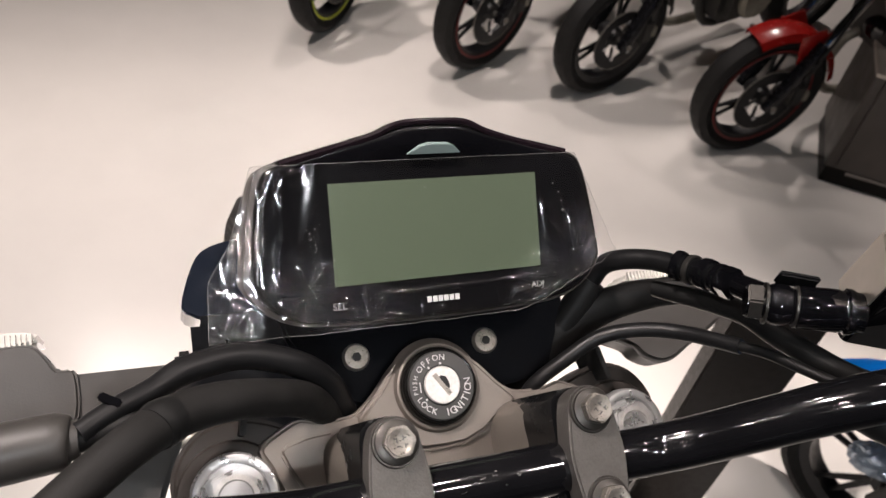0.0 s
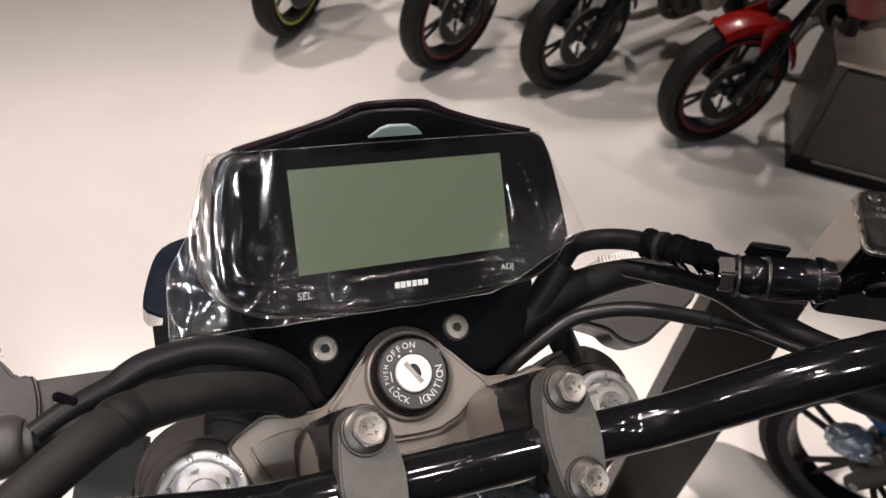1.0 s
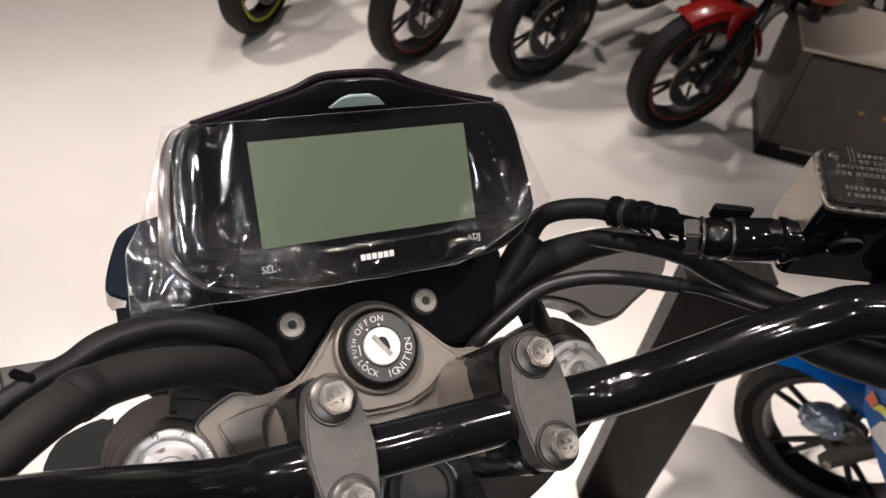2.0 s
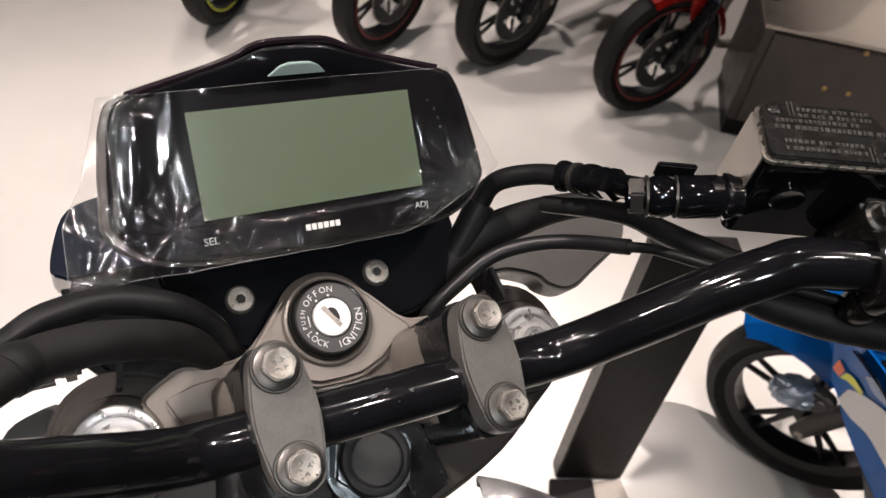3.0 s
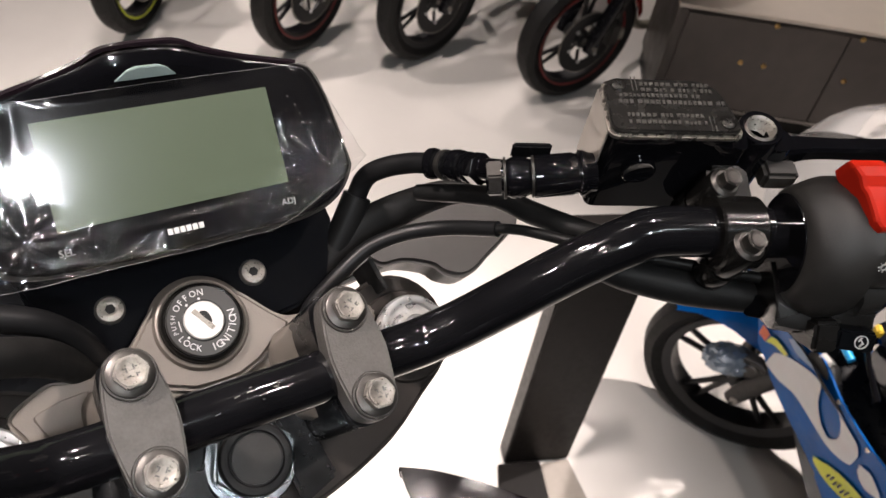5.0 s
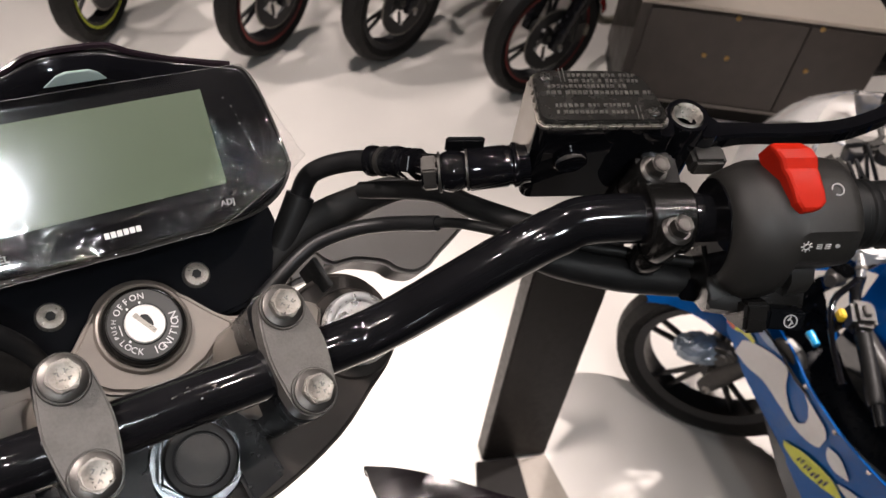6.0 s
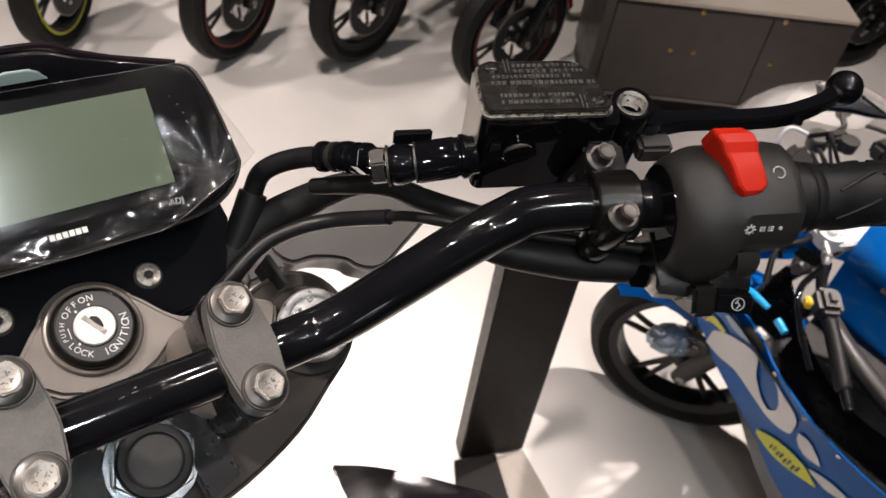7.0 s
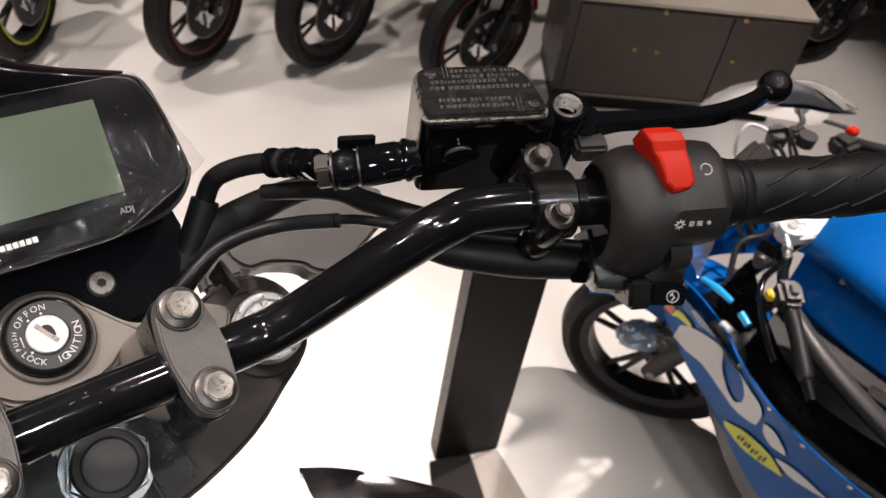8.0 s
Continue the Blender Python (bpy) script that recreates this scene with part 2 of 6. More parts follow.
def smooth_path(points, steps=6, shut=False):
    pts = [Vector(p) for p in points]
    n, out = len(pts), []
    for i in range(n if shut else n - 1):
        a, b = pts[i], pts[(i + 1) % n]
        p = pts[i - 1] if (i or shut) else a * 2 - b
        q = pts[(i + 2) % n] if (shut or i + 2 < n) else b * 2 - a
        for k in range(steps):
            t = k / steps
            out.append(0.5 * (2 * a + (b - p) * t + (2 * p - 5 * a + 4 * b - q) * t * t + (3 * a - p - 3 * b + q) * t ** 3))
    if not shut:
        out.append(pts[-1])
    return out


def sweep(points, radius, seg=18, steps=6, bm=None, squash=1.0):
    """A round tube along a smooth path; radius may be a list, one for each point."""
    bm = bm or bmesh.new()
    path = smooth_path(points, steps)
    radii = list(radius) if isinstance(radius, (list, tuple)) else [radius] * len(points)
    rad = []
    for i in range(len(path)):
        s = i / steps
        k = min(int(s), len(radii) - 2)
        rad.append(radii[k] + (radii[k + 1] - radii[k]) * (s - k))
    side, rings = None, []
    for i, p in enumerate(path):
        d = (path[min(i + 1, len(path) - 1)] - path[max(i - 1, 0)]).normalized()
        if side is None:
            side = d.orthogonal().normalized()
        side = (side - d * side.dot(d)).normalized()
        up = d.cross(side)
        rings.append([bm.verts.new(p + rad[i] * (math.cos(a) * side + squash * math.sin(a) * up)) for a in (2 * math.pi * j / seg for j in range(seg))])
    for a, b in zip(rings, rings[1:]):
        for j in range(seg):
            bm.faces.new((a[j], a[(j + 1) % seg], b[(j + 1) % seg], b[j]))
    bm.faces.new(rings[0])
    bm.faces.new(rings[-1])
    return bm


def lathe(profile, m, seg=32, bm=None, shut=True):
    """Turns a profile of (radius, height) round the z axis of the frame m."""
    bm = bm or bmesh.new()
    rings = []
    for r, h in profile:
        if r < 1e-6:
            rings.append([bm.verts.new(m @ Vector((0, 0, h)))])
        else:
            rings.append([bm.verts.new(m @ Vector((r * math.cos(2 * math.pi * j / seg), r * math.sin(2 * math.pi * j / seg), h))) for j in range(seg)])
    for a, b in zip(rings, rings[1:]):
        for j in range(seg):
            k = (j + 1) % seg
            if len(a) == 1 and len(b) > 1:
                bm.faces.new((a[0], b[j], b[k]))
            elif len(b) == 1 and len(a) > 1:
                bm.faces.new((a[j], a[k], b[0]))
            elif len(a) > 1:
                bm.faces.new((a[j], a[k], b[k], b[j]))
    if shut:
        for r in (rings[0], rings[-1]):
            if len(r) > 2:
                bm.faces.new(r)
    return bm


def prism(outline, lo, hi, m, bevel=0.0, bm=None, segments=2, taper=1.0, limit=25):
    """A flat outline in the frame m, thick from lo to hi, with rounded rims; the low end is scaled by taper."""
    own = bm is None
    bm = bm or bmesh.new()
    n = len(outline)
    c = Vector((sum(p[0] for p in outline) / n, sum(p[1] for p in outline) / n))
    low = [bm.verts.new(m @ Vector((c.x + (x - c.x) * taper, c.y + (y - c.y) * taper, lo))) for x, y in outline]
    high = [bm.verts.new(m @ Vector((x, y, hi))) for x, y in outline]
    faces = [bm.faces.new(low[::-1]), bm.faces.new(high)]
    for i in range(n):
        k = (i + 1) % n
        faces.append(bm.faces.new((low[i], low[k], high[k], high[i])))
    if bevel and own:
        bmesh.ops.recalc_face_normals(bm, faces=bm.faces)
        edges = [e for e in bm.edges if len(e.link_faces) == 2 and e.calc_face_angle(0) > radians(limit)]
        bmesh.ops.bevel(bm, geom=edges, offset=bevel, segments=segments, affect="EDGES", clamp_overlap=True)
    return bm


def block(size, m, bevel=0.0, bm=None, segments=2):
    x, y, z = (s / 2 for s in size)
    return prism([(-x, -y), (x, -y), (x, y), (-x, y)], -z, z, m, bevel, bm, segments)


def ring_outline(r, n, start=0.0):
    return [(r * math.cos(start + 2 * math.pi * i / n), r * math.sin(start + 2 * math.pi * i / n)) for i in range(n)]


def curved(outline, steps=4):
    return [(p.x, p.y) for p in smooth_path([(x, y, 0) for x, y in outline], steps, True)]


def sheet(rows, thick, bm=None):
    """A curved shell through a grid of points, with thickness."""
    own = bm is None
    bm = bm or bmesh.new()
    grid = [[bm.verts.new(Vector(p)) for p in row] for row in rows]
    faces = []
    for a, b in zip(grid, grid[1:]):
        for j in range(len(a) - 1):
            faces.append(bm.faces.new((a[j], a[j + 1], b[j + 1], b[j])))
    if thick and own:
        bmesh.ops.recalc_face_normals(bm, faces=faces)
        bmesh.ops.solidify(bm, geom=faces, thickness=thick)
    return bm


def fine_rows(rows, u=4, v=4):
    """Fills a coarse grid of points to a smooth fine one."""
    wide = [smooth_path(r, u) for r in rows]
    cols = [smooth_path([r[i] for r in wide], v) for i in range(len(wide[0]))]
    return [[c[j] for c in cols] for j in range(len(cols[0]))]


def letters(text, size, m, depth=0.0002, bm=None, align="CENTER"):
    """Letters of the built-in font as a mesh, in the frame m."""
    bm = bm or bmesh.new()
    cu = bpy.data.curves.new("letters", "FONT")
    cu.body, cu.size, cu.extrude, cu.align_x, cu.align_y = text, size, depth, align, "CENTER"
    cu.resolution_u = 3
    ob = bpy.data.objects.new("letters", cu)
    scene.collection.objects.link(ob)
    bpy.context.view_layer.update()
    me = bpy.data.meshes.new_from_object(ob.evaluated_get(bpy.context.evaluated_depsgraph_get()))
    me.transform(m)
    bm.from_mesh(me)
    bpy.data.objects.remove(ob)
    bpy.data.curves.remove(cu)
    bpy.data.meshes.remove(me)
    return bm


def bar(cx, cy, w, h, m, depth=0.0003, bm=None):
    return prism([(cx - w / 2, cy - h / 2), (cx + w / 2, cy - h / 2), (cx + w / 2, cy + h / 2), (cx - w / 2, cy + h / 2)], 0, depth, m, 0, bm or bmesh.new())


def thing(name, m=None, label="", category="", group="", kind=""):
    ob = new(name)
    ob.empty_display_size = 0.05
    ob.matrix_world = m or Matrix()
    return tagged(ob, label, category, group, kind)

# ---- floor, walls, ceiling ----
ID = Matrix()
tagged(part("floor", block((16, 16, 0.2), pose(0.5, 3, -0.1)), FLOOR), "polished cream showroom floor with soft cloudy mottling", "floor", kind="structure")
tagged(part("ceiling", block((16, 16, 0.2), pose(0.5, 3, 4.1)), CEIL), "dark painted showroom ceiling", "ceiling", kind="structure")
for nm, x, y, sx, sy in (("wall_north", 0.5, 11.1, 16.4, 0.2), ("wall_south", 0.5, -5.1, 16.4, 0.2), ("wall_west", -7.6, 3, 0.2, 16), ("wall_east", 8.6, 3, 0.2, 16)):
    tagged(part(nm, block((sx, sy, 4.0), pose(x, y, 2.0)), WALL), "plain dark showroom wall", "wall", kind="structure")

# ---- the motorcycle on display: its steering head, in a frame square to the top yoke (metres) ----
HEAD = basis((0.0476, 0.1996, 1.8031), (0.8972, 0.4337, -0.0836), (-0.3441, 0.8049, 0.4834))
bike = thing("motorcycle", HEAD, "black naked motorcycle with film-wrapped meter and gloss handlebar", "motorcycle")


def q(x, y, z):
    return Vector((x, y, z)) * 0.001


def qs(points):
    return [q(*p) for p in points]


def mirror(points):
    return [(-x, y, z) for x, y, z in points]


OUT = Vector((0.888, -0.34, 0.31)).normalized()  # the way of the right bar end
ROOT = q(190, 3, 54)


def out(s, across=0.0, up=0.0):
    """A place beside the right bar end: s mm along it, up mm above it, across mm ahead of it."""
    ahead = Vector((0.33, 0.94, 0.0))
    ahead = (ahead - OUT * ahead.dot(OUT)).normalized()
    return ROOT + 0.001 * (OUT * s + ahead * across + OUT.cross(ahead) * up)


AHEAD = (out(0, 1) - out(0)).normalized()
ABOVE = (out(0, 0, 1) - out(0)).normalized()

# handlebar
half = [(0, -4, -26), (74, -4, -26), (100, -3, -15), (125, 0, 7), (152, 3.5, 31), (172, 4.6, 46), (190, 3, 54), (240, -16.1, 71.5), (330, -50.6, 102.9), (428, -88.1, 137.1)]
bm = sweep(qs(mirror(half)[:0:-1] + half), 0.0124, 28, 8)
part("handlebar", bm, BAR, bike, "gloss black tubular handlebar with fine scuffs")
# handlebar clamps
lens = curved([(-10.8, 24), (-7.6, 29.6), (0, 32.6), (7.6, 29.6), (10.8, 24), (12.8, 14), (14.2, 0), (12.8, -14), (10.8, -24), (7.6, -29.6), (0, -32.6), (-7.6, -29.6), (-10.8, -24), (-12.8, -14), (-14.2, 0), (-12.8, 14)], 3)
for s in (-1, 1):
    c = q(s * 48.5, 0, 0)
    cap = part("bar_clamp", prism([(x * 0.001, y * 0.001) for x, y in lens], -0.0235, -0.0090, Matrix.Translation(c), 0.0011, segments=3), CAST, bike, "grey speckled cast handlebar clamp")
    for y in (-21, 21):
        f = Matrix.Translation(q(s * 48.5, y, 0)) @ pose(0, 0, 0, 0, 0, 17 * s + y)
        part("washer", lathe([(0.0055, -0.0096), (0.0111, -0.0096), (0.0111, -0.0084), (0.0107, -0.0079), (0.0055, -0.0079)], f), BLACKBOLT, cap, "dark plated washer")
        part("flange", lathe([(0.0, -0.0082), (0.0098, -0.0082), (0.0100, -0.0074), (0.0098, -0.0064), (0.0070, -0.0050), (0.0, -0.0050)], f, 30), BLACKBOLT, cap)
        head = prism(ring_outline(0.0075, 6), -0.0062, 0.0, f, 0.0007)
        lathe([(0.0062, -0.0002), (0.0060, 0.0004), (0.0050, 0.0004), (0.0046, 0.0001), (0.0, 0.0001)], f, 24, head, False)
        bolt = part("bolt", head, STEEL, cap, "zinc-plated flange bolt with stamped head")
        marks = bmesh.new()
        for dx, dy, w, h in ((-0.0022, 0.0016, 0.0016, 0.0006), (-0.0018, 0.0006, 0.0006, 0.0016), (0.0012, 0.0014, 0.0006, 0.0022), (0.0022, 0.0014, 0.0010, 0.0006), (-0.0014, -0.0018, 0.0018, 0.0006), (0.0016, -0.0020, 0.0006, 0.0018), (0.0024, -0.0016, 0.0010, 0.0006)):
            bar(dx, dy, w, h, f @ Matrix.Translation((0, 0, 0.0001)), 0.0004, marks)
        part("head_mark", marks, WASHER, cap, flat=True)
    # pillar that carries the bar
    pil = curved([(-11, 28), (0, 33), (11, 28), (12.5, 0), (11, -28), (0, -33), (-11, -28), (-12.5, 0)], 4)
    part("bar_holder", prism([(x * 0.001, y * 0.001) for x, y in pil], -0.092, -0.0245, Matrix.Translation(c), 0.002, taper=1.0), DARKCAST, bike, "black cast handlebar holder")

# top yoke
yoke_half = [(0, 67), (10, 66), (18, 61), (25, 54), (33, 45.5), (44, 36), (58, 33), (76, 36), (92, 43), (112, 47), (130, 40), (141, 24), (141, 4), (132, -14), (112, -28), (84, -46), (46, -60), (20, -64)]
yo = [(x, y) for x, y in yoke_half] + [(-x, y) for x, y in yoke_half[:0:-1]]
# same casting as the plateau, coloured darker for the shade it lies in
part("top_yoke", prism([(x * 0.001, y * 0.001) for x, y in curved(yo, 3)], -0.118, -0.0985, ID, 0.003, segments=3), YOKESHADE, bike, "bronze cast top yoke, shade of the bar put into its colour")
# raised bronze-grey plateau round the lock with sloping arms
plateau = [(0, 70), (10, 69), (19, 63.5), (26, 57), (34, 48), (44, 40), (52, 38), (66, 38), (75, 40), (82, 38), (97, 29), (93, 18), (88, 4), (80, -10), (40, -14)]
pl = plateau + [(-x, y) for x, y in plateau[::-1] if x]
pm = prism([(x * 0.001, y * 0.001) for x, y in curved(pl, 3)], -0.098, -0.0908, ID, 0.0022, segments=3, taper=1.03)
for v in pm.verts:
    v.co.z -= 0.03 * max(0.0, abs(v.co.x) - 0.05)
part("yoke_plateau", pm, YOKE, bike, "bronze-grey plateau of the yoke")
tier = [(0, 69.5), (10, 68.5), (19, 63), (27, 55.5), (36, 45), (46, 35), (44, 31), (34, 26), (25, 19), (12, 14)]
tier += [(0, 13.5)] + [(-x, y) for x, y in tier[:0:-1]]
part("yoke_tier", prism([(x * 0.001, y * 0.001) for x, y in tier], -0.094, -0.0866, ID, 0.0026, segments=3, taper=1.04), YOKE, bike, "raised bronze-grey tier round the lock")
for s in (-1, 1):
    pocket = [(s * x, y) for x, y in ((59, 32), (73, 31), (86, 28), (88, 25), (85, 17), (78, 4), (64, 4), (62, 18))]
    part("yoke_pocket", prism([(x * 0.001, y * 0.001) for x, y in pocket], -0.097, -0.0882, ID, 0.0022, segments=3), YOKE, bike)
    web = [(s * x, y) for x, y in ((16, -10), (36, -12), (44, -52), (22, -60))]
    part("yoke_web", prism([(x * 0.001, y * 0.001) for x, y in web], -0.093, -0.087, ID, 0.002), DARKCAST, bike)
    # fork clamp ring, slit and fork cap
    f = Matrix.Translation(q(s * 112.5, 7.5, 0))
    part("fork_clamp", lathe([(0.0205, -0.112), (0.0290, -0.112), (0.0285, -0.0990), (0.0270, -0.0968), (0.0228, -0.0962), (0.0205, -0.0968)], f, 40), YOKESHADE, bike)
    slit = block((0.003, 0.02, 0.03), Matrix.Translation(q(s * 104, 46, -99)) @ pose(0, 0, 0, 0, 0, s * 12), 0.0006)
    part("clamp_slit", slit, RUBBER, bike)
    capm = lathe([(0.0, -0.092), (0.0212, -0.092), (0.0218, -0.088), (0.0216, -0.0830), (0.0206, -0.0812), (0.0180, -0.0806), (0.0166, -0.0812), (0.0160, -0.0835), (0.0, -0.0835)], f, 40)
    fork_cap = part("fork_cap", capm, CHROME, bike, "bright plated fork cap")
    part("cap_hex", prism(ring_outline(0.0148, 6, 0.3), -0.0836, -0.0775, f, 0.0010), CHROME, fork_cap)
    part("cap_face", lathe([(0.0110, -0.0776), (0.0110, -0.0770), (0.0086, -0.0768), (0.0074, -0.0780), (0.0, -0.0782)], f, 28), KEYFACE, fork_cap)
    part("fork_tube", lathe([(0.0, -0.60), (0.0205, -0.60), (0.0205, -0.112), (0.0, -0.112)], f, 28), FORKTUBE, bike)
    part("fork_slider", lathe([(0.0, -0.74), (0.024, -0.74), (0.027, -0.70), (0.027, -0.42), (0.0225, -0.415), (0.0, -0.415)], f, 28), FORKTUBE, bike)

def stack(sections, steps=3):
    """Joins outlines (mm) stacked along the steering axis."""
    bm = bmesh.new()
    rings = [[bm.verts.new(q(x, y, h)) for x, y in curved(o, steps)] for h, o in sections]
    for a, b in zip(rings, rings[1:]):
        for j in range(len(a)):
            bm.faces.new((a[j], a[(j + 1) % len(a)], b[(j + 1) % len(b)], b[j]))
    bm.faces.new(rings[0])
    bm.faces.new(rings[-1])
    return bm


for s in (-1, 1):
    foot = [(30, 24), (44, 33), (58, 30), (66, 22), (66, 4), (62, -14), (46, -22), (30, -12)]
    waist = [(34, 24), (46, 31), (58, 27), (63, 18), (63, 4), (60, -14), (46, -25), (34, -16)]
    top = [(37, 25), (48, 30), (58, 26), (61, 14), (61, 0), (58, -22), (48, -28), (37, -22)]
    part("yoke_shoulder", stack([(z, [(s * x, y) for x, y in o]) for z, o in ((-92, foot), (-86, foot), (-72, waist), (-60, top), (-57, [(48.5 + (x - 48.5) * 0.9, y * 0.95) for x, y in top]))]), YOKE, bike, "cast shoulder under the bar holder")
rng = random.Random(12)
for i in range(7):
    a = radians(62 + 40 * rng.random())
    x = -22 + 46 * rng.random()
    c = q(x, -4 + 12.42 * math.cos(a), -26 + 12.42 * math.sin(a))
    part("scuff", block((0.0008 + 0.0022 * rng.random(), 0.0003 + 0.0003 * rng.random(), 0.00012), basis(c, (1, 0.25 * rng.random(), 0), (0, math.sin(a), -math.cos(a)))), WASHER, bike)

# stem nut at the back of the yoke
f = Matrix.Translation(q(3, -29, 0))
nut = part("stem_nut", lathe([(0.0, -0.094), (0.0245, -0.094), (0.0245, -0.0885), (0.0235, -0.0875), (0.0, -0.0875)], f, 40), NUTSTEEL, bike, "plated steering stem washer")
hexa = prism(ring_outline(0.0228, 6, 0.2), -0.0878, -0.0775, f, 0.0018, segments=3)
part("nut", hexa, NUTSTEEL, nut, "dark chromed hexagon nut")
part("plug", lathe([(0.0, -0.0778), (0.0186, -0.0778), (0.0186, -0.0745), (0.0176, -0.0728), (0.0158, -0.0724), (0.0140, -0.0728), (0.0134, -0.0742), (0.0, -0.0744)], f, 40), RUBBER, nut, "black plastic stem plug")
part("plug_disc", lathe([(0.0, -0.0746), (0.0126, -0.0746), (0.0124, -0.0736), (0.0, -0.0735)], f, 36), MATTBLACK, nut)

# ignition lock
f = Matrix.Translation(q(0, 46.3, 2.4))
lock = part("ignition_lock", lathe([(0.0, -0.100), (0.0213, -0.100), (0.0213, -0.0842), (0.0208, -0.0826), (0.0198, -0.0818), (0.0190, -0.0822), (0.0, -0.0830)], f, 48), PERCH, bike, "dark lock bezel in the yoke")
part("lock_boss", lathe([(0.0216, -0.0930), (0.0216, -0.0862), (0.0224, -0.0856), (0.0236, -0.0860), (0.0252, -0.0905), (0.0275, -0.0930)], f, 56), YOKE, lock, "bronze-grey boss round the lock")
part("lock_ring", lathe([(0.0098, -0.0830), (0.0190, -0.0828), (0.0188, -0.0808), (0.0182, -0.0802), (0.0112, -0.0800), (0.0104, -0.0806)], f, 48), LOCKGREY, lock, "dark grey lock ring with white lettering")
part("key_barrel", lathe([(0.0, -0.0830), (0.0102, -0.0830), (0.0102, -0.0792), (0.0096, -0.0786), (0.0, -0.0786)], f, 40), KEYFACE, lock, "bright key barrel with shutter")
slot_f = f @ pose(0, 0, 0, 0, 0, -57)
part("key_slot", prism([(-0.0074, -0.0013), (0.0066, -0.0013), (0.0066, 0.0013), (-0.0074, 0.0013)], -0.0788, -0.0783, slot_f, 0), STEEL, lock)
part("key_hole", prism(curved([(-0.0045, 0.0013), (0.0035, 0.0013), (0.0015, 0.0034), (-0.0025, 0.0040)], 3), -0.0788, -0.0782, slot_f, 0), RUBBER, lock)
inkm = bmesh.new()


def ring_text(text, radius, start, step, size, flip=False):
    for i, ch in enumerate(text):
        a = radians(start + step * i)
        turn = math.degrees(a) - 90 + (180 if flip else 0)
        letters(ch, size, f @ Matrix.Translation((radius * math.cos(a), radius * math.sin(a), -0.0799)) @ pose(0, 0, 0, 0, 0, turn), 0.0001, inkm)


ring_text("IGNITION", 0.0148, -86, 12.4, 0.0056, True)
ring_text("OFF", 0.0148, 139, -13.5, 0.0046)
ring_text("ON", 0.0149, 96, -15, 0.0046)
ring_text("PUSH", 0.0152, 190, -10.5, 0.0033)
ring_text("LOCK", 0.0148, 205, 13, 0.0046, True)
for a in (121, 86, 214):
    lathe([(0.0, -0.0800), (0.0007, -0.0799), (0.0, -0.0798)], f @ Matrix.Translation((0.0117 * math.cos(radians(a)), 0.0117 * math.sin(radians(a)), 0)), 10, inkm, False)
prism([(-0.0125, -0.0026), (-0.0120, -0.0026), (-0.0120, 0.0030), (-0.0125, 0.0030)], -0.0800, -0.0798, f, 0, inkm)
part("lock_lettering", inkm, WHITEINK, lock, "white lock lettering", flat=True)

# meter
MET = basis(q(0, 124.5, -46.5), (1, 0, 0), (0, 0.963, 0.270))
face_half = [(0, 55), (14, 54.5), (22, 52.5), (32, 49.5), (54, 44.5), (76, 39), (84, 36.5), (88.5, 32), (92.5, 18), (97, -15), (96.5, -22.5), (90, -32), (80, -39), (66, -43), (40, -44.8), (0, -45.5)]
face = face_half + [(-x, y) for x, y in face_half[-2:0:-1]]


def rise(x, y):
    """The crown of the meter swells towards the rider above the window, in mm."""
    return 7.0 * max(0.0, min(1.0, (y - 33) / 10)) ** 1.5 * max(0.0, 1 - (x / 48) ** 2)


def shell(rings, cap=True):
    """Joins scaled copies of the meter's outline: each ring is (scale, height in mm)."""
    bm = bmesh.new()
    loops = [[bm.verts.new(MET @ q(x * k, y * k, h + rise(x * k, y * k))) for x, y in curved(face, 2)] for k, h in rings]
    for a, b in zip(loops, loops[1:]):
        for j in range(len(a)):
            bm.faces.new((a[j], a[(j + 1) % len(a)], b[(j + 1) % len(b)], b[j]))
    if cap:
        bm.faces.new(loops[-1])
    return bm


meter = part("meter", shell([(0.99, -30), (1.0, -6), (0.998, -2.6), (0.99, -0.9), (0.975, 0.0), (0.955, 0.2), (0.90, 0.0), (0.80, -0.1), (0.60, -0.1)]), BEZEL, bike, "gloss black digital meter still in its film")
part("meter_lens", shell([(0.955, -1.0), (0.952, 0.5), (0.945, 0.8), (0.88, 0.55), (0.80, 0.5), (0.70, 0.45), (0.60, 0.4), (0.40, 0.4)]), GLOSSBLACK, meter, "gloss black meter lens")
part("meter_rim", shell([(0.96, -44), (1.035, -30), (1.035, -10), (1.028, -6.5), (1.0, -5.5)], False), HOUSING, meter, "satin grey-black meter housing")
crest = [(-78, 39.2), (-54, 45.4), (-31, 51.6), (-21, 56.0), (-12, 57.6), (12, 57.6), (21, 56.0), (31, 51.6), (54, 45.4), (78, 39.2)]
bm = bmesh.new()
cols = [[bm.verts.new(MET @ q(x * (1 + 0.01 * k), y + dy, h)) for k, (dy, h) in enumerate(((-2.8, rise(x, y - 2.8) + 0.2), (-1.2, rise(x, y) + 1.0), (0.2, rise(x, y) + 0.4), (0.9, -2), (0.6, -22)))] for x, y, _ in (tuple(p) for p in smooth_path([(x, y, 0) for x, y in crest], 4))]
for a, b in zip(cols, cols[1:]):
    for j in range(4):
        bm.faces.new((a[j], a[j + 1], b[j + 1], b[j]))
part("meter_hood", bm, SHROUD, meter, "plum-black hood over the meter")
part("lcd_window", prism([(-0.0561, -0.0246), (0.0590, -0.0236), (0.0592, 0.0276), (-0.0561, 0.0272)], 0.0, 0.0009, MET, 0), LCD, meter, "blank green-grey lcd window")
